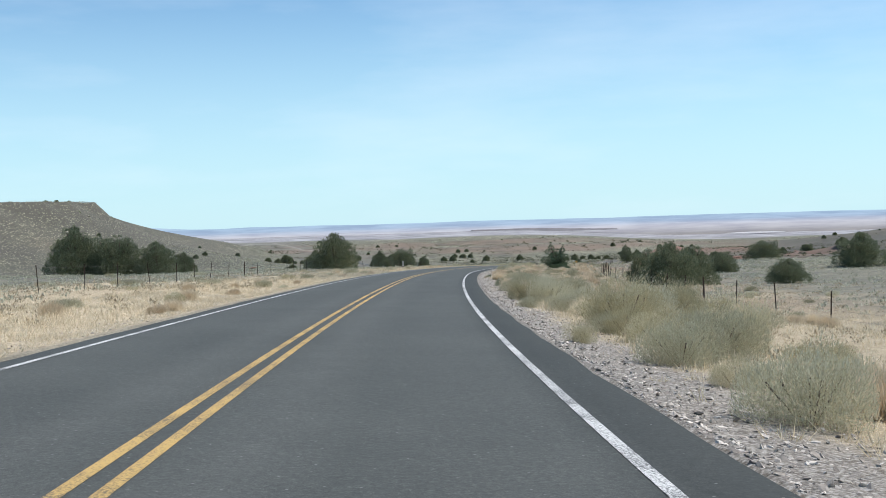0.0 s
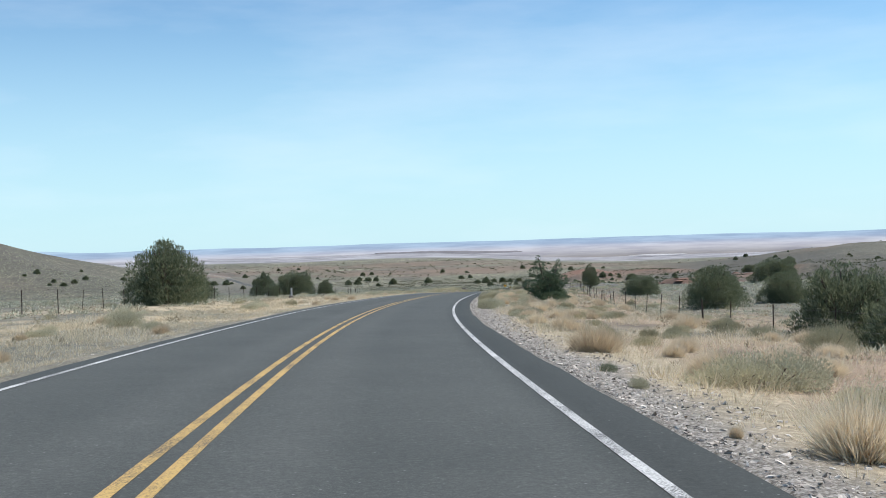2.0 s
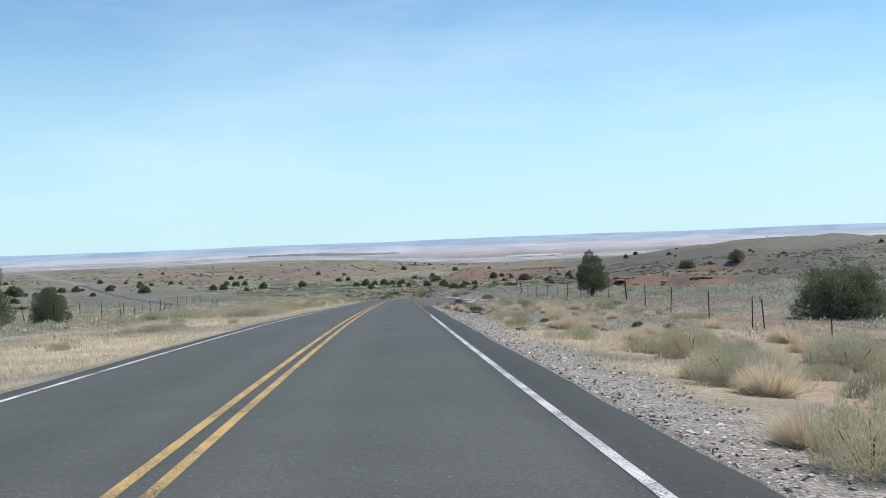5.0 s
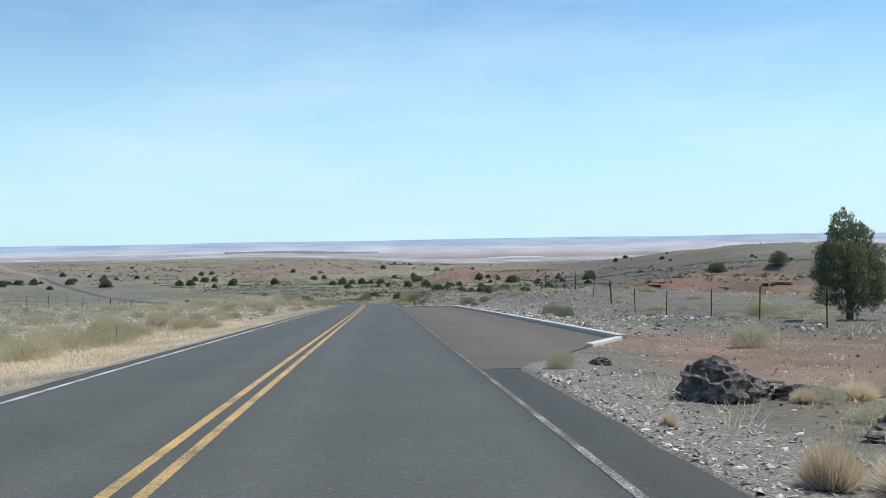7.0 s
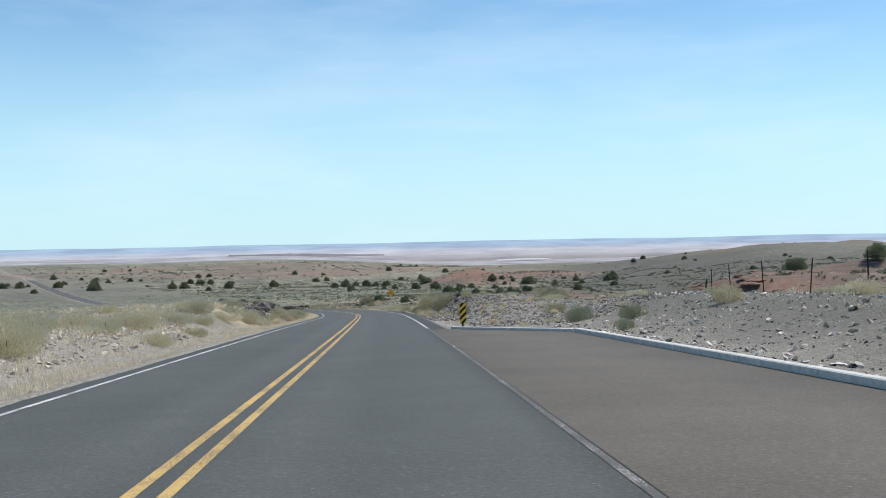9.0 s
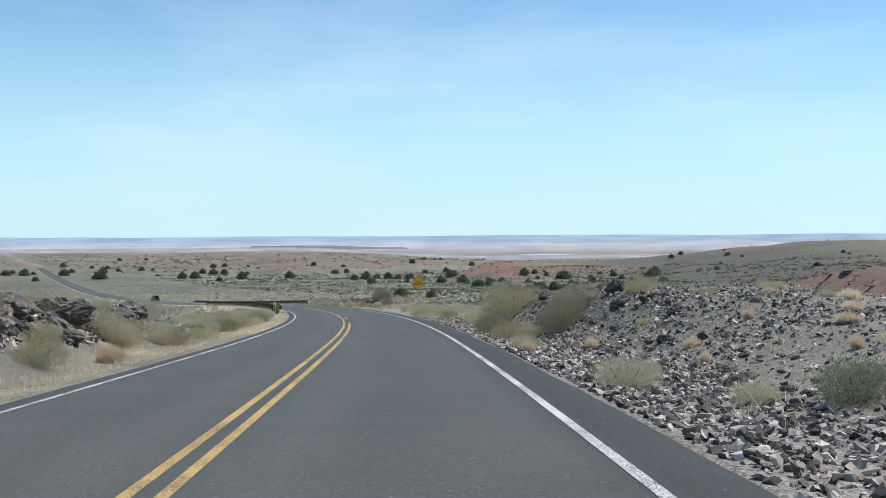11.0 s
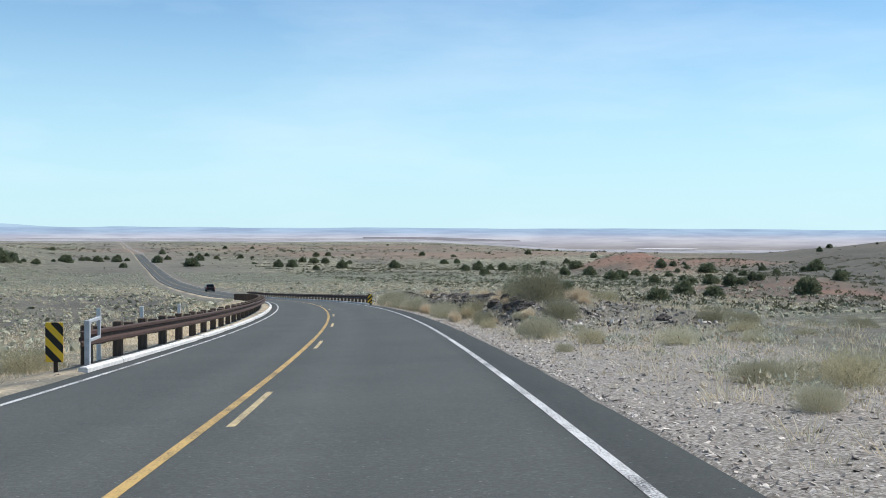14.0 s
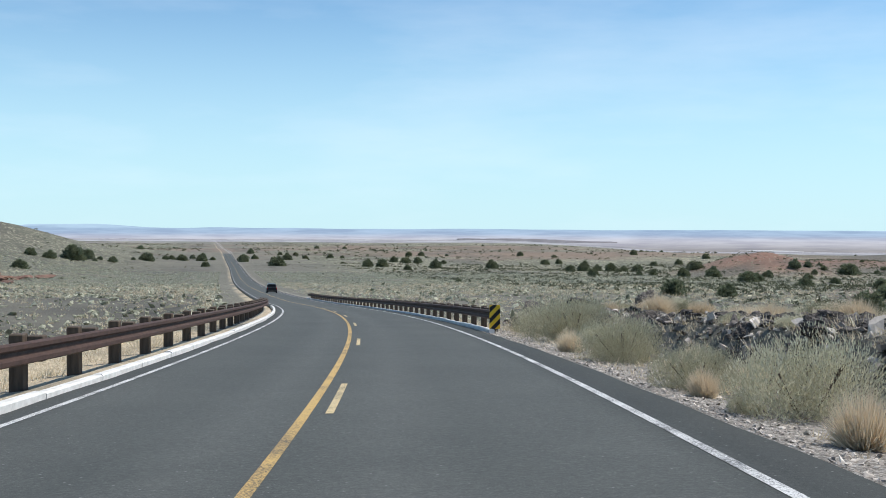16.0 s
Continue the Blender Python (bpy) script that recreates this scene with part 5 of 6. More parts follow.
# boulders at the turnout's mouth
rock(GREY_M[3], 184.9, 5.35, 0.60, (0.95, 0.80, 0.90), 10, 0.1, "large grey-topped lava boulder on the gravel verge", "turnout boulders", 3)
rock(GREY_M[1], 185.6, 6.0, 0.50, (1.15, 0.8, 0.66), 35, 0.2, "large grey-topped lava boulder on the gravel verge", "turnout boulders", 3)
rock(LAVA_M[1], 185.0, 6.45, 0.36, (1.35, 0.7, 0.5), -15, 0.2, "low slabby dark lava boulder on the verge", "turnout boulders", 3)
rock(GREY_M[0], 181.7, 6.0, 0.38, (1.3, 0.8, 0.7), 15, 0.3, "pale-topped weathered basalt boulder", "turnout boulders", 3)
rock(GREY_M[1], 180.0, 6.3, 0.36, (1, 0.9, 1.0), 95, 0.3, "pale-topped weathered basalt boulder", "turnout boulders", 3)
rock(GREY_M[0], 173.8, 5.6, 0.32, (1.1, 0.9, 0.9), 30, 0.3, "weathered grey basalt boulder on gravel", "turnout boulders", 3)
rock(LAVA_M[0], 171.0, 5.15, 0.33, (1.0, 1.1, 0.95), 120, 0.3, "dark lava boulder on gravel", "turnout boulders", 3)
rock(GREY_M[2], 168.2, 5.7, 0.34, (1.3, 0.9, 0.7), 200, 0.3, "weathered grey basalt boulder on gravel", "turnout boulders", 3)
rock(GREY_M[2], 176.4, 7.6, 0.28, (1.2, 0.9, 0.8), 60, 0.3, "weathered grey basalt boulder on gravel", "turnout boulders", 3)
rock(GREY_M[3], 189.6, 5.0, 0.20, (1.2, 0.9, 0.8), 60, 0.3, "weathered grey basalt boulder on gravel", "turnout boulders", 3)
for i in range(26):
    rock(GREY_M[i % 4], 150 + 36 * rng.random(), 5 + 7 * rng.random(), 0.09 + 0.14 * rng.random(), (1.2, 0.9, 0.8), group="verge stones", label="small weathered basalt stone")

# lava cut on the right, lava bank on the left, lava ledge on the right
for i in range(130):
    s = 326 - 46 * rng.random() ** 1.3
    d = 4.7 + 4.4 * rng.random() ** 1.5
    k = LAVA_M[i % 5] if rng.random() < 0.35 else GREY_M[i % 4]
    rock(k, s, d, 0.06 + 0.13 * rng.random() ** 2, (1.1, 0.9, 0.85), group="lava cut rocks", label="broken dark lava rock in a road cut")
for s, d, r in [(283.5, 5.6, 0.32), (285, 6.0, 0.3), (292, 7.2, 0.4), (296, 6.9, 0.5), (298, 7.3, 0.6), (299.6, 6.8, 0.6), (301.2, 7.1, 0.65), (303, 7.3, 0.55), (305.3, 7.4, 0.6), (308, 7.2, 0.45), (311, 7.3, 0.5), (315, 7.0, 0.45), (318, 7.2, 0.5), (321, 6.6, 0.35)]:
    rock(GREY_M[int(s) % 4], s, d, 0.52 * r, (1.2, 0.9, 0.8), group="lava cut rocks", label="large weathered lava block in a road cut")
for i in range(34):
    rock((LAVA_M[i % 5], GREY_M[i % 4])[i % 2], 294 + 29 * rng.random(), 5.9 + 2.0 * rng.random(), 0.10 + 0.14 * rng.random(), (1.2, 0.9, 0.9), group="lava cut rocks", label="dark lava block in a road cut")
for i in range(75):
    s = 284 + 24 * rng.random()
    d = -(6.0 + 4.0 * rng.random() ** 1.3)
    k = LAVA_M[i % 5] if rng.random() < 0.55 else GREY_M[i % 4]
    rock(k, s, d, 0.14 + 0.28 * rng.random() ** 1.6, (1.1, 0.9, 0.85), group="lava bank rocks", label="broken grey lava rock on a low bank")
for s, d, r in [(289, -6.6, 0.5), (291, -6.2, 0.6), (293, -6.6, 0.7), (295, -6.1, 0.6), (297, -6.6, 0.75), (299.5, -6.2, 0.6), (301.5, -6.6, 0.65), (304, -6.5, 0.6), (296, -7.8, 0.7)]:
    rock(GREY_M[int(s) % 4], s, d, r, (1.2, 0.9, 0.9), group="lava bank rocks", label="large grey lava block on a low bank")
for i in range(150):
    s = 373 + 59 * rng.random()
    d = 5.9 + 4.6 * rng.random() ** 1.4
    rock(LAVA_M[i % 5] if rng.random() < 0.6 else GREY_M[i % 4], s, d, 0.10 + 0.20 * rng.random() ** 1.6, (1.15, 0.95, 0.85), group="lava ledge rocks", label="jagged black lava rock of a low ledge")
for i in range(34):
    s = 375 + 57 * i / 34 + rng.random()
    rock((LAVA_M[i % 5], LAVA_M[i % 5], GREY_M[i % 4])[i % 3], s, 6.2 + 1.0 * rng.random(), 0.16 + 0.18 * rng.random(), (1.3, 0.9, 0.9), sink=0.35, group="lava ledge rocks", label="large black lava block of a low ledge")
for j in range(22):
    rock(LAVA_M[j % 5], 378 + 1.0 * j + 0.5 * rng.random(), 6.0 + 0.6 * rng.random(), 0.17 + 0.14 * rng.random(), (1.3, 0.85, 0.9), sink=0.4, group="lava ledge rocks", label="upright black lava block of a low ledge")
for s, d, r in [(431, 7.2, 0.6), (432.5, 7.6, 0.5), (433.5, 8.2, 0.6), (429, 8.8, 0.5), (425, 9.5, 0.45), (427, 7.9, 0.5), (437, 9.0, 0.5)]:
    rock(LAVA_M[int(d) % 5], s, d, r, (1.5, 1.0, 0.8), sink=-0.6, group="lava ledge rocks", label="large black lava block beside the guard rail")
for i in range(110):
    s = 292 + 250 * rng.random()
    y_ = float(lay(s, 60)[1])
    d = float(red_ledge(np.array(s), np.array(y_))) + 1 + 7 * rng.random()
    rock(RED_M[i % 4], s, d, 0.45 + 0.8 * rng.random(), (1.7, 1.0, 0.62), sink=0.5, tilt=3, group="sandstone ledge slabs", label="red sandstone slab of a broken ledge")
for i in range(14):
    rock(RED_M[i % 4], 690 + 60 * rng.random(), -(60 + 60 * rng.random()), 1.2 + 1.6 * rng.random(), (1.8, 1.0, 0.7), sink=0.0, tilt=4, group="sandstone ledge slabs", label="red sandstone slab of a broken ledge")


def pebbles(name, label, s, d, size, mat, flat=0.42, lift=0.15, category="gravel"):
    """Many small angular stones in one mesh: six-sided lumps, each with its own cut and tilt."""
    x, y = lay(s, d)
    z = ground_z(s, d)
    k = len(s)
    sides = 4 if k > 60000 else 5
    ring = [(math.cos(t), math.sin(t)) for t in (0.2, 1.5, 2.9, 4.6, 5.5)[:sides]]
    base = np.array([(px * 0.80, py * 0.80, 0.62) for px, py in ring] + [(px, py, -0.45) for px, py in ring])
    v = base[None] * (1 + 0.15 * rng.normal(size=(k, 2 * sides, 1))) + 0.15 * rng.normal(size=(k, 2 * sides, 3))
    v *= np.array([1.0, 0.75, 1.0]) * (0.85 + 0.35 * rng.random((k, 1, 3)))
    v *= 0.65 + 0.6 * rng.random((k, 1, 3))
    v[..., 0] += 0.5 * rng.normal(size=(k, 1)) * v[..., 2]
    v[..., 1] += 0.4 * rng.normal(size=(k, 1)) * v[..., 2]
    v[..., 2] *= flat
    tip = rng.normal(size=k)[:, None] * 0.5
    v[..., 2], v[..., 0] = v[..., 2] * np.cos(tip) + v[..., 0] * np.sin(tip), v[..., 0] * np.cos(tip) - v[..., 2] * np.sin(tip)
    a = rng.random(k) * 6.283
    ca, sa = np.cos(a)[:, None], np.sin(a)[:, None]
    vx, vy = v[..., 0] * ca - v[..., 1] * sa, v[..., 0] * sa + v[..., 1] * ca
    v = np.stack([vx, vy, v[..., 2]], -1) * size[:, None, None] + np.stack([x, y, z + lift * size], -1)[:, None]
    tri = np.array([(0, j, j + 1) for j in range(1, sides - 1)] + [f for j in range(sides) for f in ((j, j + sides, (j + 1) % sides + sides), (j, (j + 1) % sides + sides, (j + 1) % sides))])
    f = tri[None] + 2 * sides * np.arange(k)[:, None, None]
    me = mesh_from(name, v, f.reshape(-1, 3))
    me.materials.append(mat)
    return tagged(new(name, me), label, category, kind="stuff")


def scatter(k, s0, s1, d0, d1, power=1.0):
    return s0 + (s1 - s0) * rng.random(k), d0 + (d1 - d0) * rng.random(k) ** power


S_, D_ = [], []
for k, s0, s1, d0, d1, pw in [(26000, -4, 188, 3.72, 5.1, 1.7), (24000, 318, 425, 3.72, 7.0, 1.7), (3500, 160, 196, 3.8, 10.0, 1.0), (5000, 196, 300, 7.5, 20.0, 1.2), (3000, 258, 300, 3.8, 8.0, 1.0), (2500, -4, 360, -3.4, -4.6, 1.0), (1500, 222, 262, -4.2, -9.0, 1.0)]:
    s, d = scatter(k, s0, s1, d0, d1, pw)
    S_.append(s)
    D_.append(d)
S_, D_ = np.concatenate(S_), np.concatenate(D_)
ok = ~((D_ > 0) & (S_ > 188.5) & (S_ < 259) & (D_ < turnout_edge(S_) + 0.25))
S_, D_ = S_[ok], D_[ok]
pebbles("roadside_gravel", "loose pale stones along the road's shoulder", S_, D_, 0.010 + 0.026 * rng.random(len(S_)) ** 2.0, PEBBLE)
S_, D_, Z_ = [], [], []
for k, s0, s1, d0, d1, pw, small, big in [(17000, 286, 328, 3.74, 9.5, 1.4, 0.013, 0.048), (4500, 274, 297, 3.74, 5.8, 1.0, 0.020, 0.050), (11000, 262, 300, 5.0, 14.0, 1.0, 0.014, 0.040),
                                          (3000, 284, 312, -5.6, -9.5, 1.1, 0.03, 0.09), (6000, 370, 434, 5.4, 11.0, 1.2, 0.022, 0.07), (2600, 374, 432, 5.6, 8.0, 1.0, 0.03, 0.09), (3000, 196, 262, 7.4, 18.0, 1.2, 0.012, 0.030)]:
    s, d = scatter(k, s0, s1, d0, d1, pw)
    S_.append(s)
    D_.append(d)
    Z_.append(small + big * rng.random(k) ** 2.2)
S_, D_, Z_ = np.concatenate(S_), np.concatenate(D_), np.concatenate(Z_)
pebbles("rock_rubble", "broken lava rubble on the road cuts", S_, D_, Z_, RUBBLE, 0.75, 0.4)
S_, D_ = scatter(2400, 202, 272, 7.4, 15.0, 1.1)
S2_, D2_ = scatter(2600, 226, 262, -4.9, -10.0, 1.1)
S_, D_ = np.concatenate([S_, S2_]), np.concatenate([D_, D2_])
pebbles("pale_stones", "pale broken stones strewn over dark gravel", S_, D_, 0.028 + 0.065 * rng.random(len(S_)) ** 2.2, PEBBLE, 0.6, 0.3)

# rounded brush mounds, each a dense low cushion, on the grey flats either side of the road
S_, D_ = 368 + 330 * rng.random(13000) ** 1.1, -(7.5 + 110 * rng.random(13000) ** 1.15)
S2_, D2_ = 446 + 260 * rng.random(7000), 12 + 100 * rng.random(7000)
S_, D_ = np.concatenate([S_, S2_]), np.concatenate([D_, D2_])
x_, y_ = lay(S_, D_)
ok = lattice(x_ / 9, y_ / 9, 81) + 0.5 * lattice(x_ / 33, y_ / 33, 82) + rng.random(len(S_)) > 0.2
S_, D_ = S_[ok], D_[ok]
pebbles("brush_mounds", "rounded pale grey-green brush cushions dotting dark flats", S_, D_, 0.16 + 0.30 * rng.random(len(S_)) ** 1.6, BRUSH, 0.75, 0.25, "brush")


# ---- fences ----
def tee_post():
    bm = block(0.035, 0.012, 1.35, 0.002, -0.2)
    web = block(0.008, 0.04, 1.35, 0.0, -0.2)
    tmp = bpy.data.meshes.new("tmp")
    web.to_mesh(tmp)
    web.free()
    bm.from_mesh(tmp)
    bpy.data.meshes.remove(tmp)
    for v in bm.verts:
        v.co.x, v.co.y = v.co.x * 1.15, v.co.y * 1.15
    return bm_mesh("fence_post", bm, POST_STEEL)


TEE = tee_post()
WOOD = bm_mesh("fence_post", block(0.075, 0.075, 1.45, 0.015, -0.25), TIMBER)


def fence(label, line, gap):
    """A stock fence: posts every gap metres along (station, offset) points, and four wires."""
    thing = tagged(new("fence"), label, "fence")
    st, of = [q[0] for q in line], [q[1] for q in line]
    s, tops = st[0], []
    i = 0
    while s <= st[-1]:
        d = float(np.interp(s, st, of)) + 0.08 * rng.normal()
        p = spot(s, d)
        lean = pose(0, 0, 0, 3 * rng.normal(), 3 * rng.normal(), heading(s) + 8 * rng.normal())
        shared("post", WOOD if i % 9 == 4 else TEE, thing, Matrix.Translation(p) @ lean, "weathered timber post" if i % 9 == 4 else "")
        tops.append(p)
        s += gap * (0.9 + 0.2 * rng.random())
        i += 1
    for h in (0.30, 0.55, 0.80, 1.05):
        bm = bmesh.new()
        for a, b in zip(tops, tops[1:]):
            mid = (a + b) / 2 + Vector((0, 0, h - 0.025))
            limb(bm, a + Vector((0, 0, h)), mid, 0.0035, 0.0035, 3)
            limb(bm, mid, b + Vector((0, 0, h)), 0.0035, 0.0035, 3)
        part("wire", bm, WIRE, thing, "rusty barbed wire")
    return thing


fence("stock fence of rusty steel posts and wire", [(-20, 14.0), (60, 14.0), (130, 13.6), (160, 14.0)], 5.2)
fence("stock fence of rusty steel posts and wire", [(160, 14.0), (205, 14.4), (238, 13.6), (268, 16.0), (300, 24.0), (330, 32.0)], 5.2)
fence("stock fence of rusty steel posts and wire", [(-20, -13.6), (60, -14.2), (95, -15.4), (124, -18.6), (160, -18.0), (200, -18)], 4.6)
fence("stock fence of rusty steel posts and wire", [(200, -18), (240, -23.0), (300, -26.0)], 6.0)
# pale survey post by the fence
pp = tagged(new("survey_post"), "short pale wooden post beside the fence", "post")
part("post", block(0.14, 0.10, 1.0, 0.015, -0.1), CONCRETE, pp)
part("base_stone", block(0.5, 0.35, 0.35, 0.08, -0.1), GREY_ROCK, pp)
pp.matrix_basis = Matrix.Translation(spot(137.2, -12.3)) @ pose(0, 0, 0, 4, 0, 12)


# ---- guard rails ----
WAVE = [(0.0, 0.0), (0.05, 0.025), (0.05, 0.075), (0.0, 0.11), (0.0, 0.165), (0.05, 0.20), (0.05, 0.25), (0.0, 0.275)]
POST_BOX = bm_mesh("rail_post", block(0.18, 0.20, 1.07, 0.012, -0.40), TIMBER)
BLOCK_BOX = bm_mesh("spacer_block", block(0.20, 0.16, 0.33, 0.01, 0.0), TIMBER)


def guard_rail(label, side, s0, s1, d, far_marker=True):
    rail = tagged(new("guard_rail"), label, "guard rail")
    sign = -1.0 if side < 0 else 1.0
    # beams run in overlapping lengths; the wave bulges towards the road
    base = 0.335
    prof = [(-sign * x, base + z) for x, z in WAVE] + [(-sign * x + sign * 0.012, base + z) for x, z in reversed(WAVE)]
    if sign > 0:
        prof = prof[::-1]
    e = s0
    while e < s1 - 0.5:
        q = min(e + 3.81, s1)
        laid("rail_beam", swept("rail_beam", np.linspace(e, q + 0.08, 5), prof, d, RUST), rail)
        e = q
    s = s0 + 1.8
    while s < s1:
        lean = pose(0, 0, 0, 0, 0, heading(s))
        m = Matrix.Translation(on_road(s, d + sign * 0.36)) @ lean
        post = shared("rail_post", POST_BOX, rail, m)
        shared("spacer_block", BLOCK_BOX, rail, Matrix.Translation(on_road(s, d + sign * 0.125, 0.32)) @ lean)
        s += 2.45
    return rail


def edge_kerb(label, s0, s1, d):
    k = tagged(new("rail_kerb"), label, "kerb", kind="structure")
    e = s0
    while e < s1:
        q = min(e + 2.4, s1)
        h = 0.062 + 0.02 * rng.random()
        laid("kerb_stone", swept("kerb_stone", np.linspace(e, q - 0.03, 4), [(-0.075, -0.2), (-0.075, h - 0.025), (-0.05, h), (0.05, h), (0.075, h - 0.025), (0.075, -0.2)], d, WHITE_CONCRETE), k)
        e = q


guard_rail("rust-brown steel guard rail on dark timber posts", -1, 361.4, 472, -3.68)
edge_kerb("whitewashed concrete kerb under the guard rail", 360.2, 472, -3.30)
guard_rail("rust-brown steel guard rail on dark timber posts", 1, 421.6, 535, 3.98)
edge_kerb("whitewashed concrete kerb under the guard rail", 420.6, 535, 3.86)
# bracket at the left rail's end
br = tagged(new("rail_end_bracket"), "grey steel bracket on the guard rail's end", "bracket")
part("upright", block(0.09, 0.09, 0.95, 0.01, -0.15), GREY_STEEL, br)
part("arm", block(0.05, 0.75, 0.06, 0.008, 0.74), GREY_STEEL, br, world=pose(0, 0.38, 0))
part("hanger", block(0.05, 0.05, 0.36, 0.006, 0.42), GREY_STEEL, br, world=pose(0, 0.74, 0))
part("lower_arm", block(0.04, 0.70, 0.05, 0.006, 0.42), GREY_STEEL, br, world=pose(0, 0.38, 0))
br.matrix_basis = Matrix.Translation(on_road(361.15, -3.48)) @ pose(0, 0, 0, 0, 0, heading(361))


def object_marker(label, p, turn, wide, tall, lift, lean):
    """A striped hazard board on a post. lean 1: stripes fall to the right, -1: to the left, as one faces it."""
    thing = tagged(new("hazard_marker"), label, "marker")
    part("post", block(0.06, 0.05, lift + tall * 0.9 + 0.2, 0.005, -0.2), POST_STEEL, thing, world=pose(0, 0.05, 0))
    bm = block(wide, 0.012, tall, 0.003, lift)
    part("board", bm, MARKER_YELLOW, thing, "yellow board")
    step = wide * 0.98
    z = lift - wide
    while z < lift + tall:
        w = step * 0.5
        # clip a slanted bar to the board
        n = 12
        up, lo = [], []
        for i in range(n + 1):
            x = -wide / 2 + wide * i / n
            c = z - lean * x
            a, b = max(lift, c), min(lift + tall, c + w)
            if b - a > 0.004:
                lo.append((x, a))
                up.append((x, b))
        if len(lo) > 1:
            bm = bmesh.new()
            ring = lo + up[::-1]
            front = [bm.verts.new((x, -0.0095, q)) for x, q in ring]
            back = [bm.verts.new((x, -0.0055, q)) for x, q in ring]
            bm.faces.new(front)
            for i in range(len(ring)):
                j = (i + 1) % len(ring)
                bm.faces.new((front[j], front[i], back[i], back[j]))
            part("stripe", bm, BLACK, thing, "black slanted stripe")
        z += step
    thing.matrix_basis = Matrix.Translation(p) @ pose(0, 0, 0, 0, 0, turn)
    return thing


object_marker("yellow and black striped hazard board at the guard rail's end", on_road(361.0, -3.98), heading(361) - 6, 0.30, 0.66, 0.12, 1)
object_marker("yellow and black striped hazard board at the guard rail's end", on_road(420.9, 3.98), heading(421) + 6, 0.31, 0.68, 0.08, -1)
object_marker("narrow yellow and black striped hazard marker behind the turnout", spot(261.6, 4.40), heading(261) + 5, 0.24, 0.78, 0.12, -1)


# ---- road sign ----
def letters(text, size, mat, parent, x, z, name):
    cu = bpy.data.curves.new(name, "FONT")
    cu.body, cu.size, cu.align_x, cu.align_y, cu.extrude, cu.offset = text, size, "CENTER", "CENTER", 0.0015, 0.0015
    tmp = bpy.data.objects.new(name, cu)
    scene.collection.objects.link(tmp)
    me = bpy.data.meshes.new_from_object(tmp.evaluated_get(bpy.context.evaluated_depsgraph_get()))
    bpy.data.objects.remove(tmp)
    bpy.data.curves.remove(cu)
    me.materials.append(mat)
    ob = new(name, me)
    ob.parent = parent
    ob.matrix_basis = pose(x, -0.008, z, 90, 0, 0)
    return ob


def diamond(half, thick, round_by):
    bm = bmesh.new()
    ring = []
    for k in range(4):
        a0 = math.pi / 2 * k
        c = Vector((math.cos(a0), math.sin(a0))) * (half - round_by * 1.414)
        for j in range(5):
            a = a0 - math.pi / 4 + math.pi / 2 * j / 4
            ring.append((c.x + round_by * math.cos(a), c.y + round_by * math.sin(a)))
    f = [bm.verts.new((x, -thick / 2, z)) for x, z in ring]
    b = [bm.verts.new((x, thick / 2, z)) for x, z in ring]
    bm.faces.new(f)
    bm.faces.new(b[::-1])
    for i in range(len(ring)):
        j = (i + 1) % len(ring)
        bm.faces.new((f[j], f[i], b[i], b[j]))
    bmesh.ops.recalc_face_normals(bm, faces=list(bm.faces))
    return bm


def diamond_frame(half, width, round_by, y):
    bm = bmesh.new()
    rings = []
    for hf in (half, half - width):
        pts = []
        for k in range(4):
            a0 = math.pi / 2 * k
            rb = round_by if hf == half else round_by * 0.7
            c = Vector((math.cos(a0), math.sin(a0))) * (hf - rb * 1.414)
            for j in range(5):
                a = a0 - math.pi / 4 + math.pi / 2 * j / 4
                pts.append(bm.verts.new((c.x + rb * math.cos(a), y, c.y + rb * math.sin(a))))
        rings.append(pts)
    n = len(rings[0])
    for i in range(n):
        j = (i + 1) % n
        bm.faces.new((rings[0][i], rings[0][j], rings[1][j], rings[1][i]))
    bmesh.ops.recalc_face_normals(bm, faces=list(bm.faces))
    return bm


road_sign = tagged(new("road_sign"), "orange-yellow diamond warning sign reading ROAD NARROWS on a steel post", "road sign")
part("post", block(0.042, 0.04, 2.25, 0.004, -0.35), GALVANISED, road_sign, "galvanised steel post", pose(0, 0.034, 0))
plate = part("plate", diamond(0.445, 0.008, 0.048), SIGN_YELLOW, road_sign, "orange-yellow diamond plate", pose(0, 0, 1.75))
part("border", diamond_frame(0.444, 0.020, 0.047, -0.0065), BLACK, plate, "black border")
letters("ROAD", 0.125, BLACK, plate, 0.0, 0.085, "lettering")
letters("NARROWS", 0.125, BLACK, plate, 0.0, -0.055, "lettering")
for q in (0.25, -0.25):
    part("bolt", block(0.02, 0.01, 0.02, 0.003, q), GALVANISED, plate, "", pose(0, -0.008, 0))
sp_ = on_road(332.5, 4.46)
road_sign.matrix_basis = Matrix.Translation((sp_.x, sp_.y, float(at(_rz, 332.5)) + 0.19)) @ pose(0, 0, 0, 0, -1.2, heading(333) + 6)

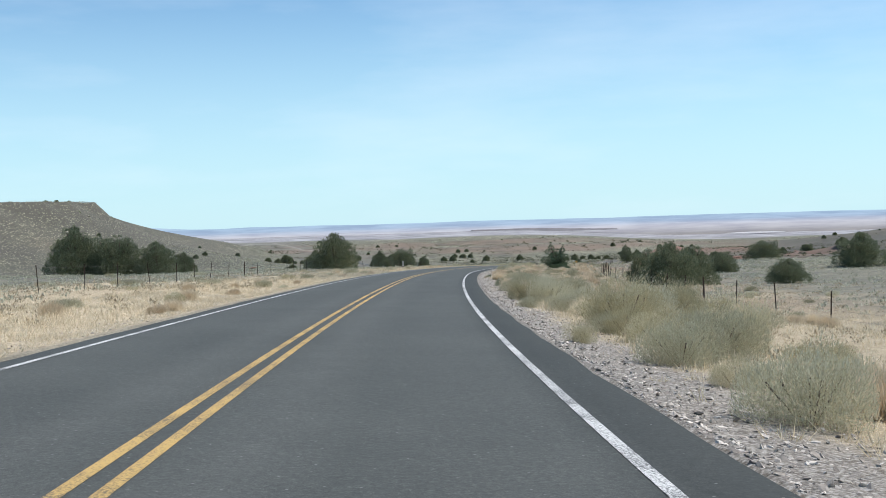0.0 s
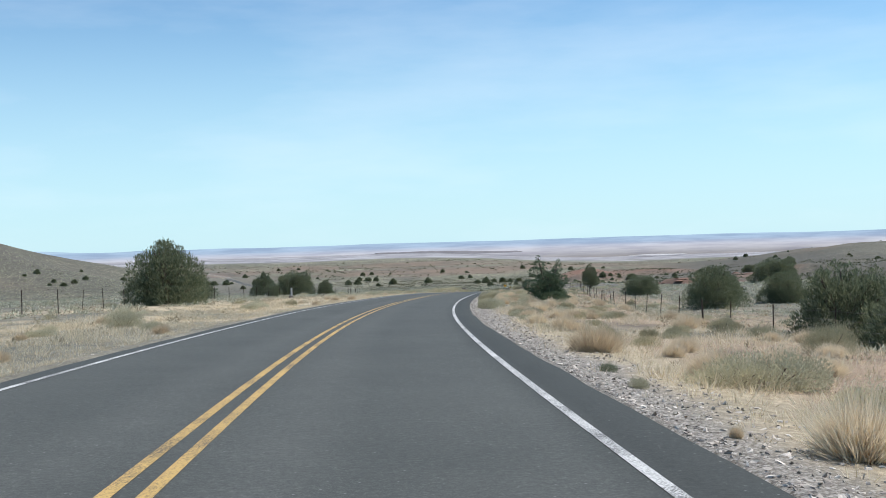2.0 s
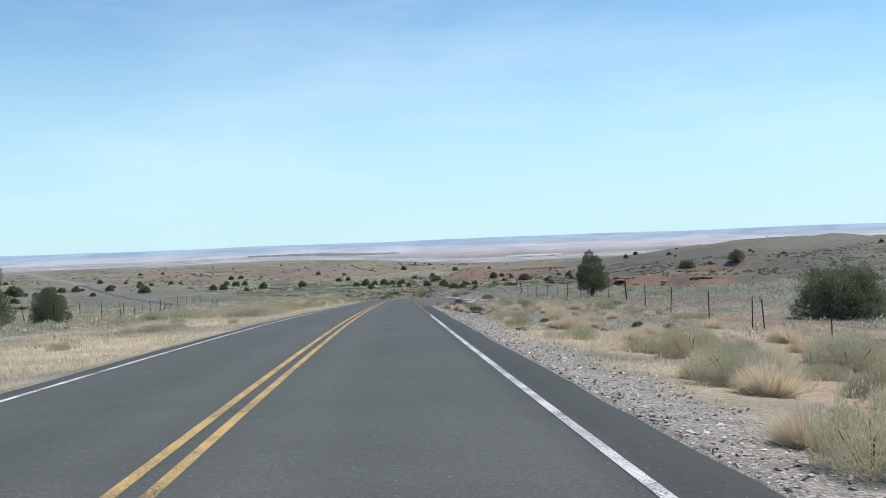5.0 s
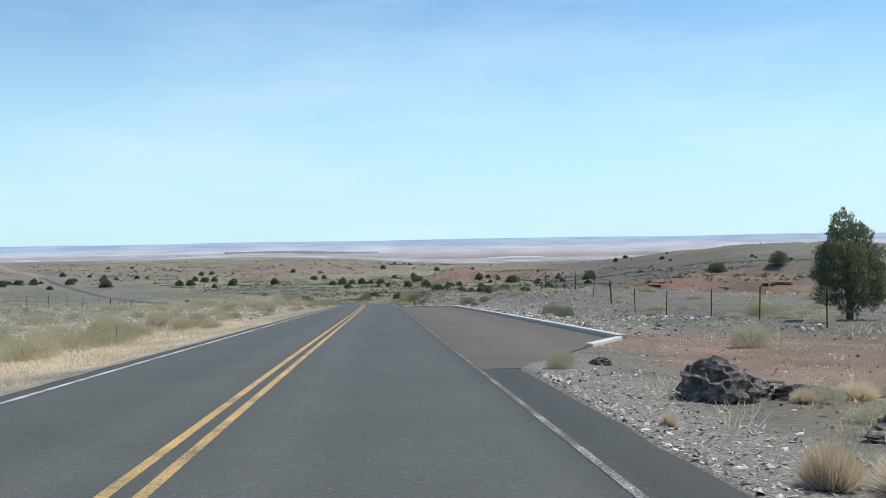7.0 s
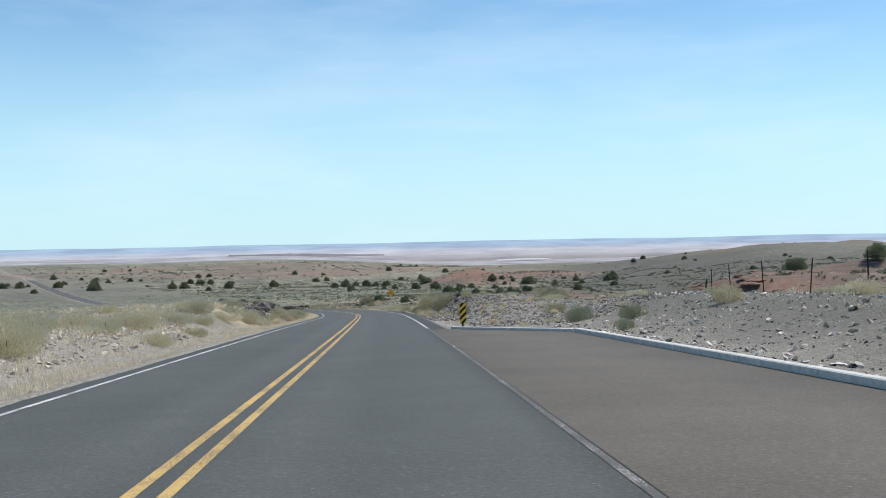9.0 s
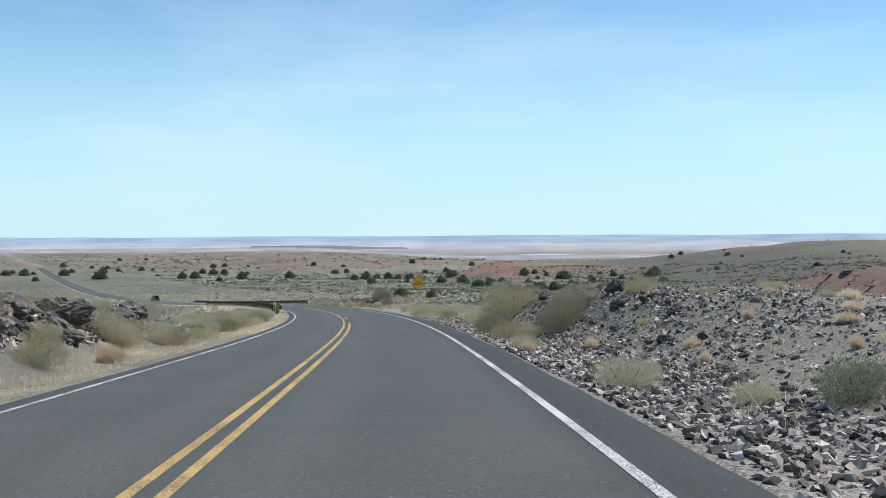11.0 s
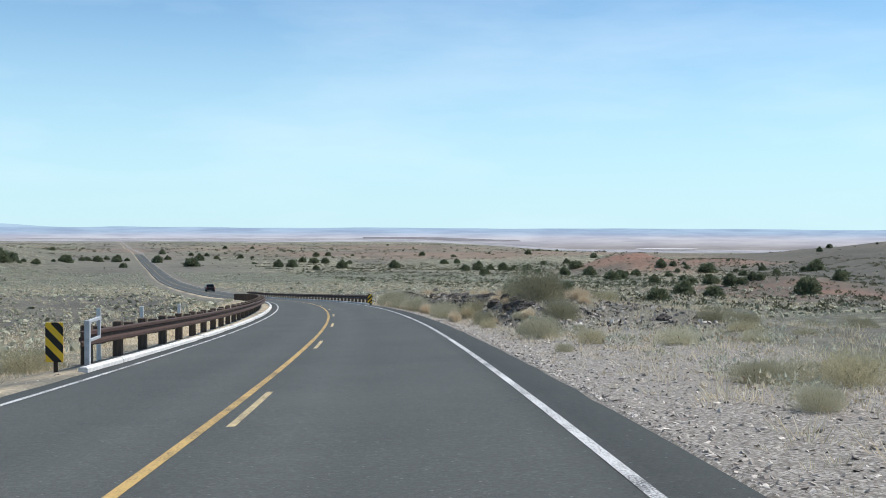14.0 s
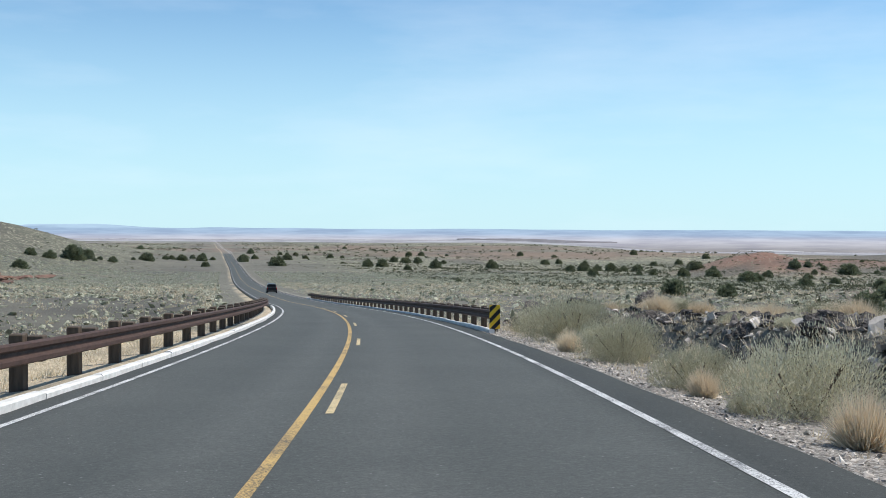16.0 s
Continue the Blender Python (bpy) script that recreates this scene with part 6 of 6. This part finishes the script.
# pale marker posts close behind the guard rail
for s, d, h in [(364.4, -4.12, 0.97), (368.3, -4.10, 0.94), (373.4, -4.10, 0.93)]:
    mk = tagged(new("marker_post"), "slender pale marker post behind the guard rail", "post", "marker posts behind the rail")
    part("post", block(0.09, 0.03, h + 0.5, 0.006, -0.5), WHITE_CONCRETE, mk)
    mk.matrix_basis = Matrix.Translation(on_road(s, d)) @ pose(0, 0, 0, 0, 0, heading(s))


# ---- car far ahead ----
def build_car(s, d):
    car = tagged(new("car"), "dark sport utility car driving away on the far road", "car")
    paint = plain_material("dark_car_paint", (0.012, 0.013, 0.016), (0.022, 0.024, 0.028), 0.3, 0.3, 3.0)
    glass = plain_material("dark_car_glass", (0.012, 0.014, 0.016), (0.020, 0.022, 0.025), 0.08, 0.0, 3.0)
    lamp = plain_material("red_lamp_glass", (0.30, 0.012, 0.010), (0.42, 0.02, 0.015), 0.25, 0.0, 3.0)
    tyre = plain_material("tyre_rubber", (0.014, 0.014, 0.014), (0.030, 0.029, 0.028), 0.9, 0.0, 9.0)
    part("body", block(1.85, 4.5, 0.72, 0.12, 0.36), paint, car)
    part("cabin", block(1.70, 2.9, 0.62, 0.14, 1.06, 0.84), paint, car, "", pose(0, -0.55, 0))
    part("rear_window", block(1.30, 0.03, 0.36, 0.01, 1.18), glass, car, "dark glass", pose(0, -1.90, 0))
    part("bumper", block(1.80, 0.16, 0.22, 0.04, 0.34), tyre, car, "", pose(0, -2.30, 0))
    for x in (-0.78, 0.78):
        part("tail_lamp", block(0.16, 0.05, 0.28, 0.015, 0.80), lamp, car, "red tail lamp", pose(x, -2.26, 0))
        part("side_window", block(0.03, 2.1, 0.34, 0.01, 1.18), glass, car, "dark glass", pose(x * 1.0, -0.5, 0))
    for x in (-0.80, 0.80):
        for y in (-1.38, 1.38):
            bm = bmesh.new()
            bmesh.ops.create_cone(bm, cap_ends=True, segments=20, radius1=0.36, radius2=0.36, depth=0.24)
            w = part("wheel", bm, tyre, car, "", pose(x, y, 0.36, 0, 90, 0))
            bm = bmesh.new()
            bmesh.ops.create_cone(bm, cap_ends=True, segments=16, radius1=0.22, radius2=0.20, depth=0.26)
            part("rim", bm, GREY_STEEL, w)
    car.matrix_basis = Matrix.Translation(on_road(s, d)) @ pose(0, 0, 0, 0, 0, heading(s))


build_car(583, 1.4)
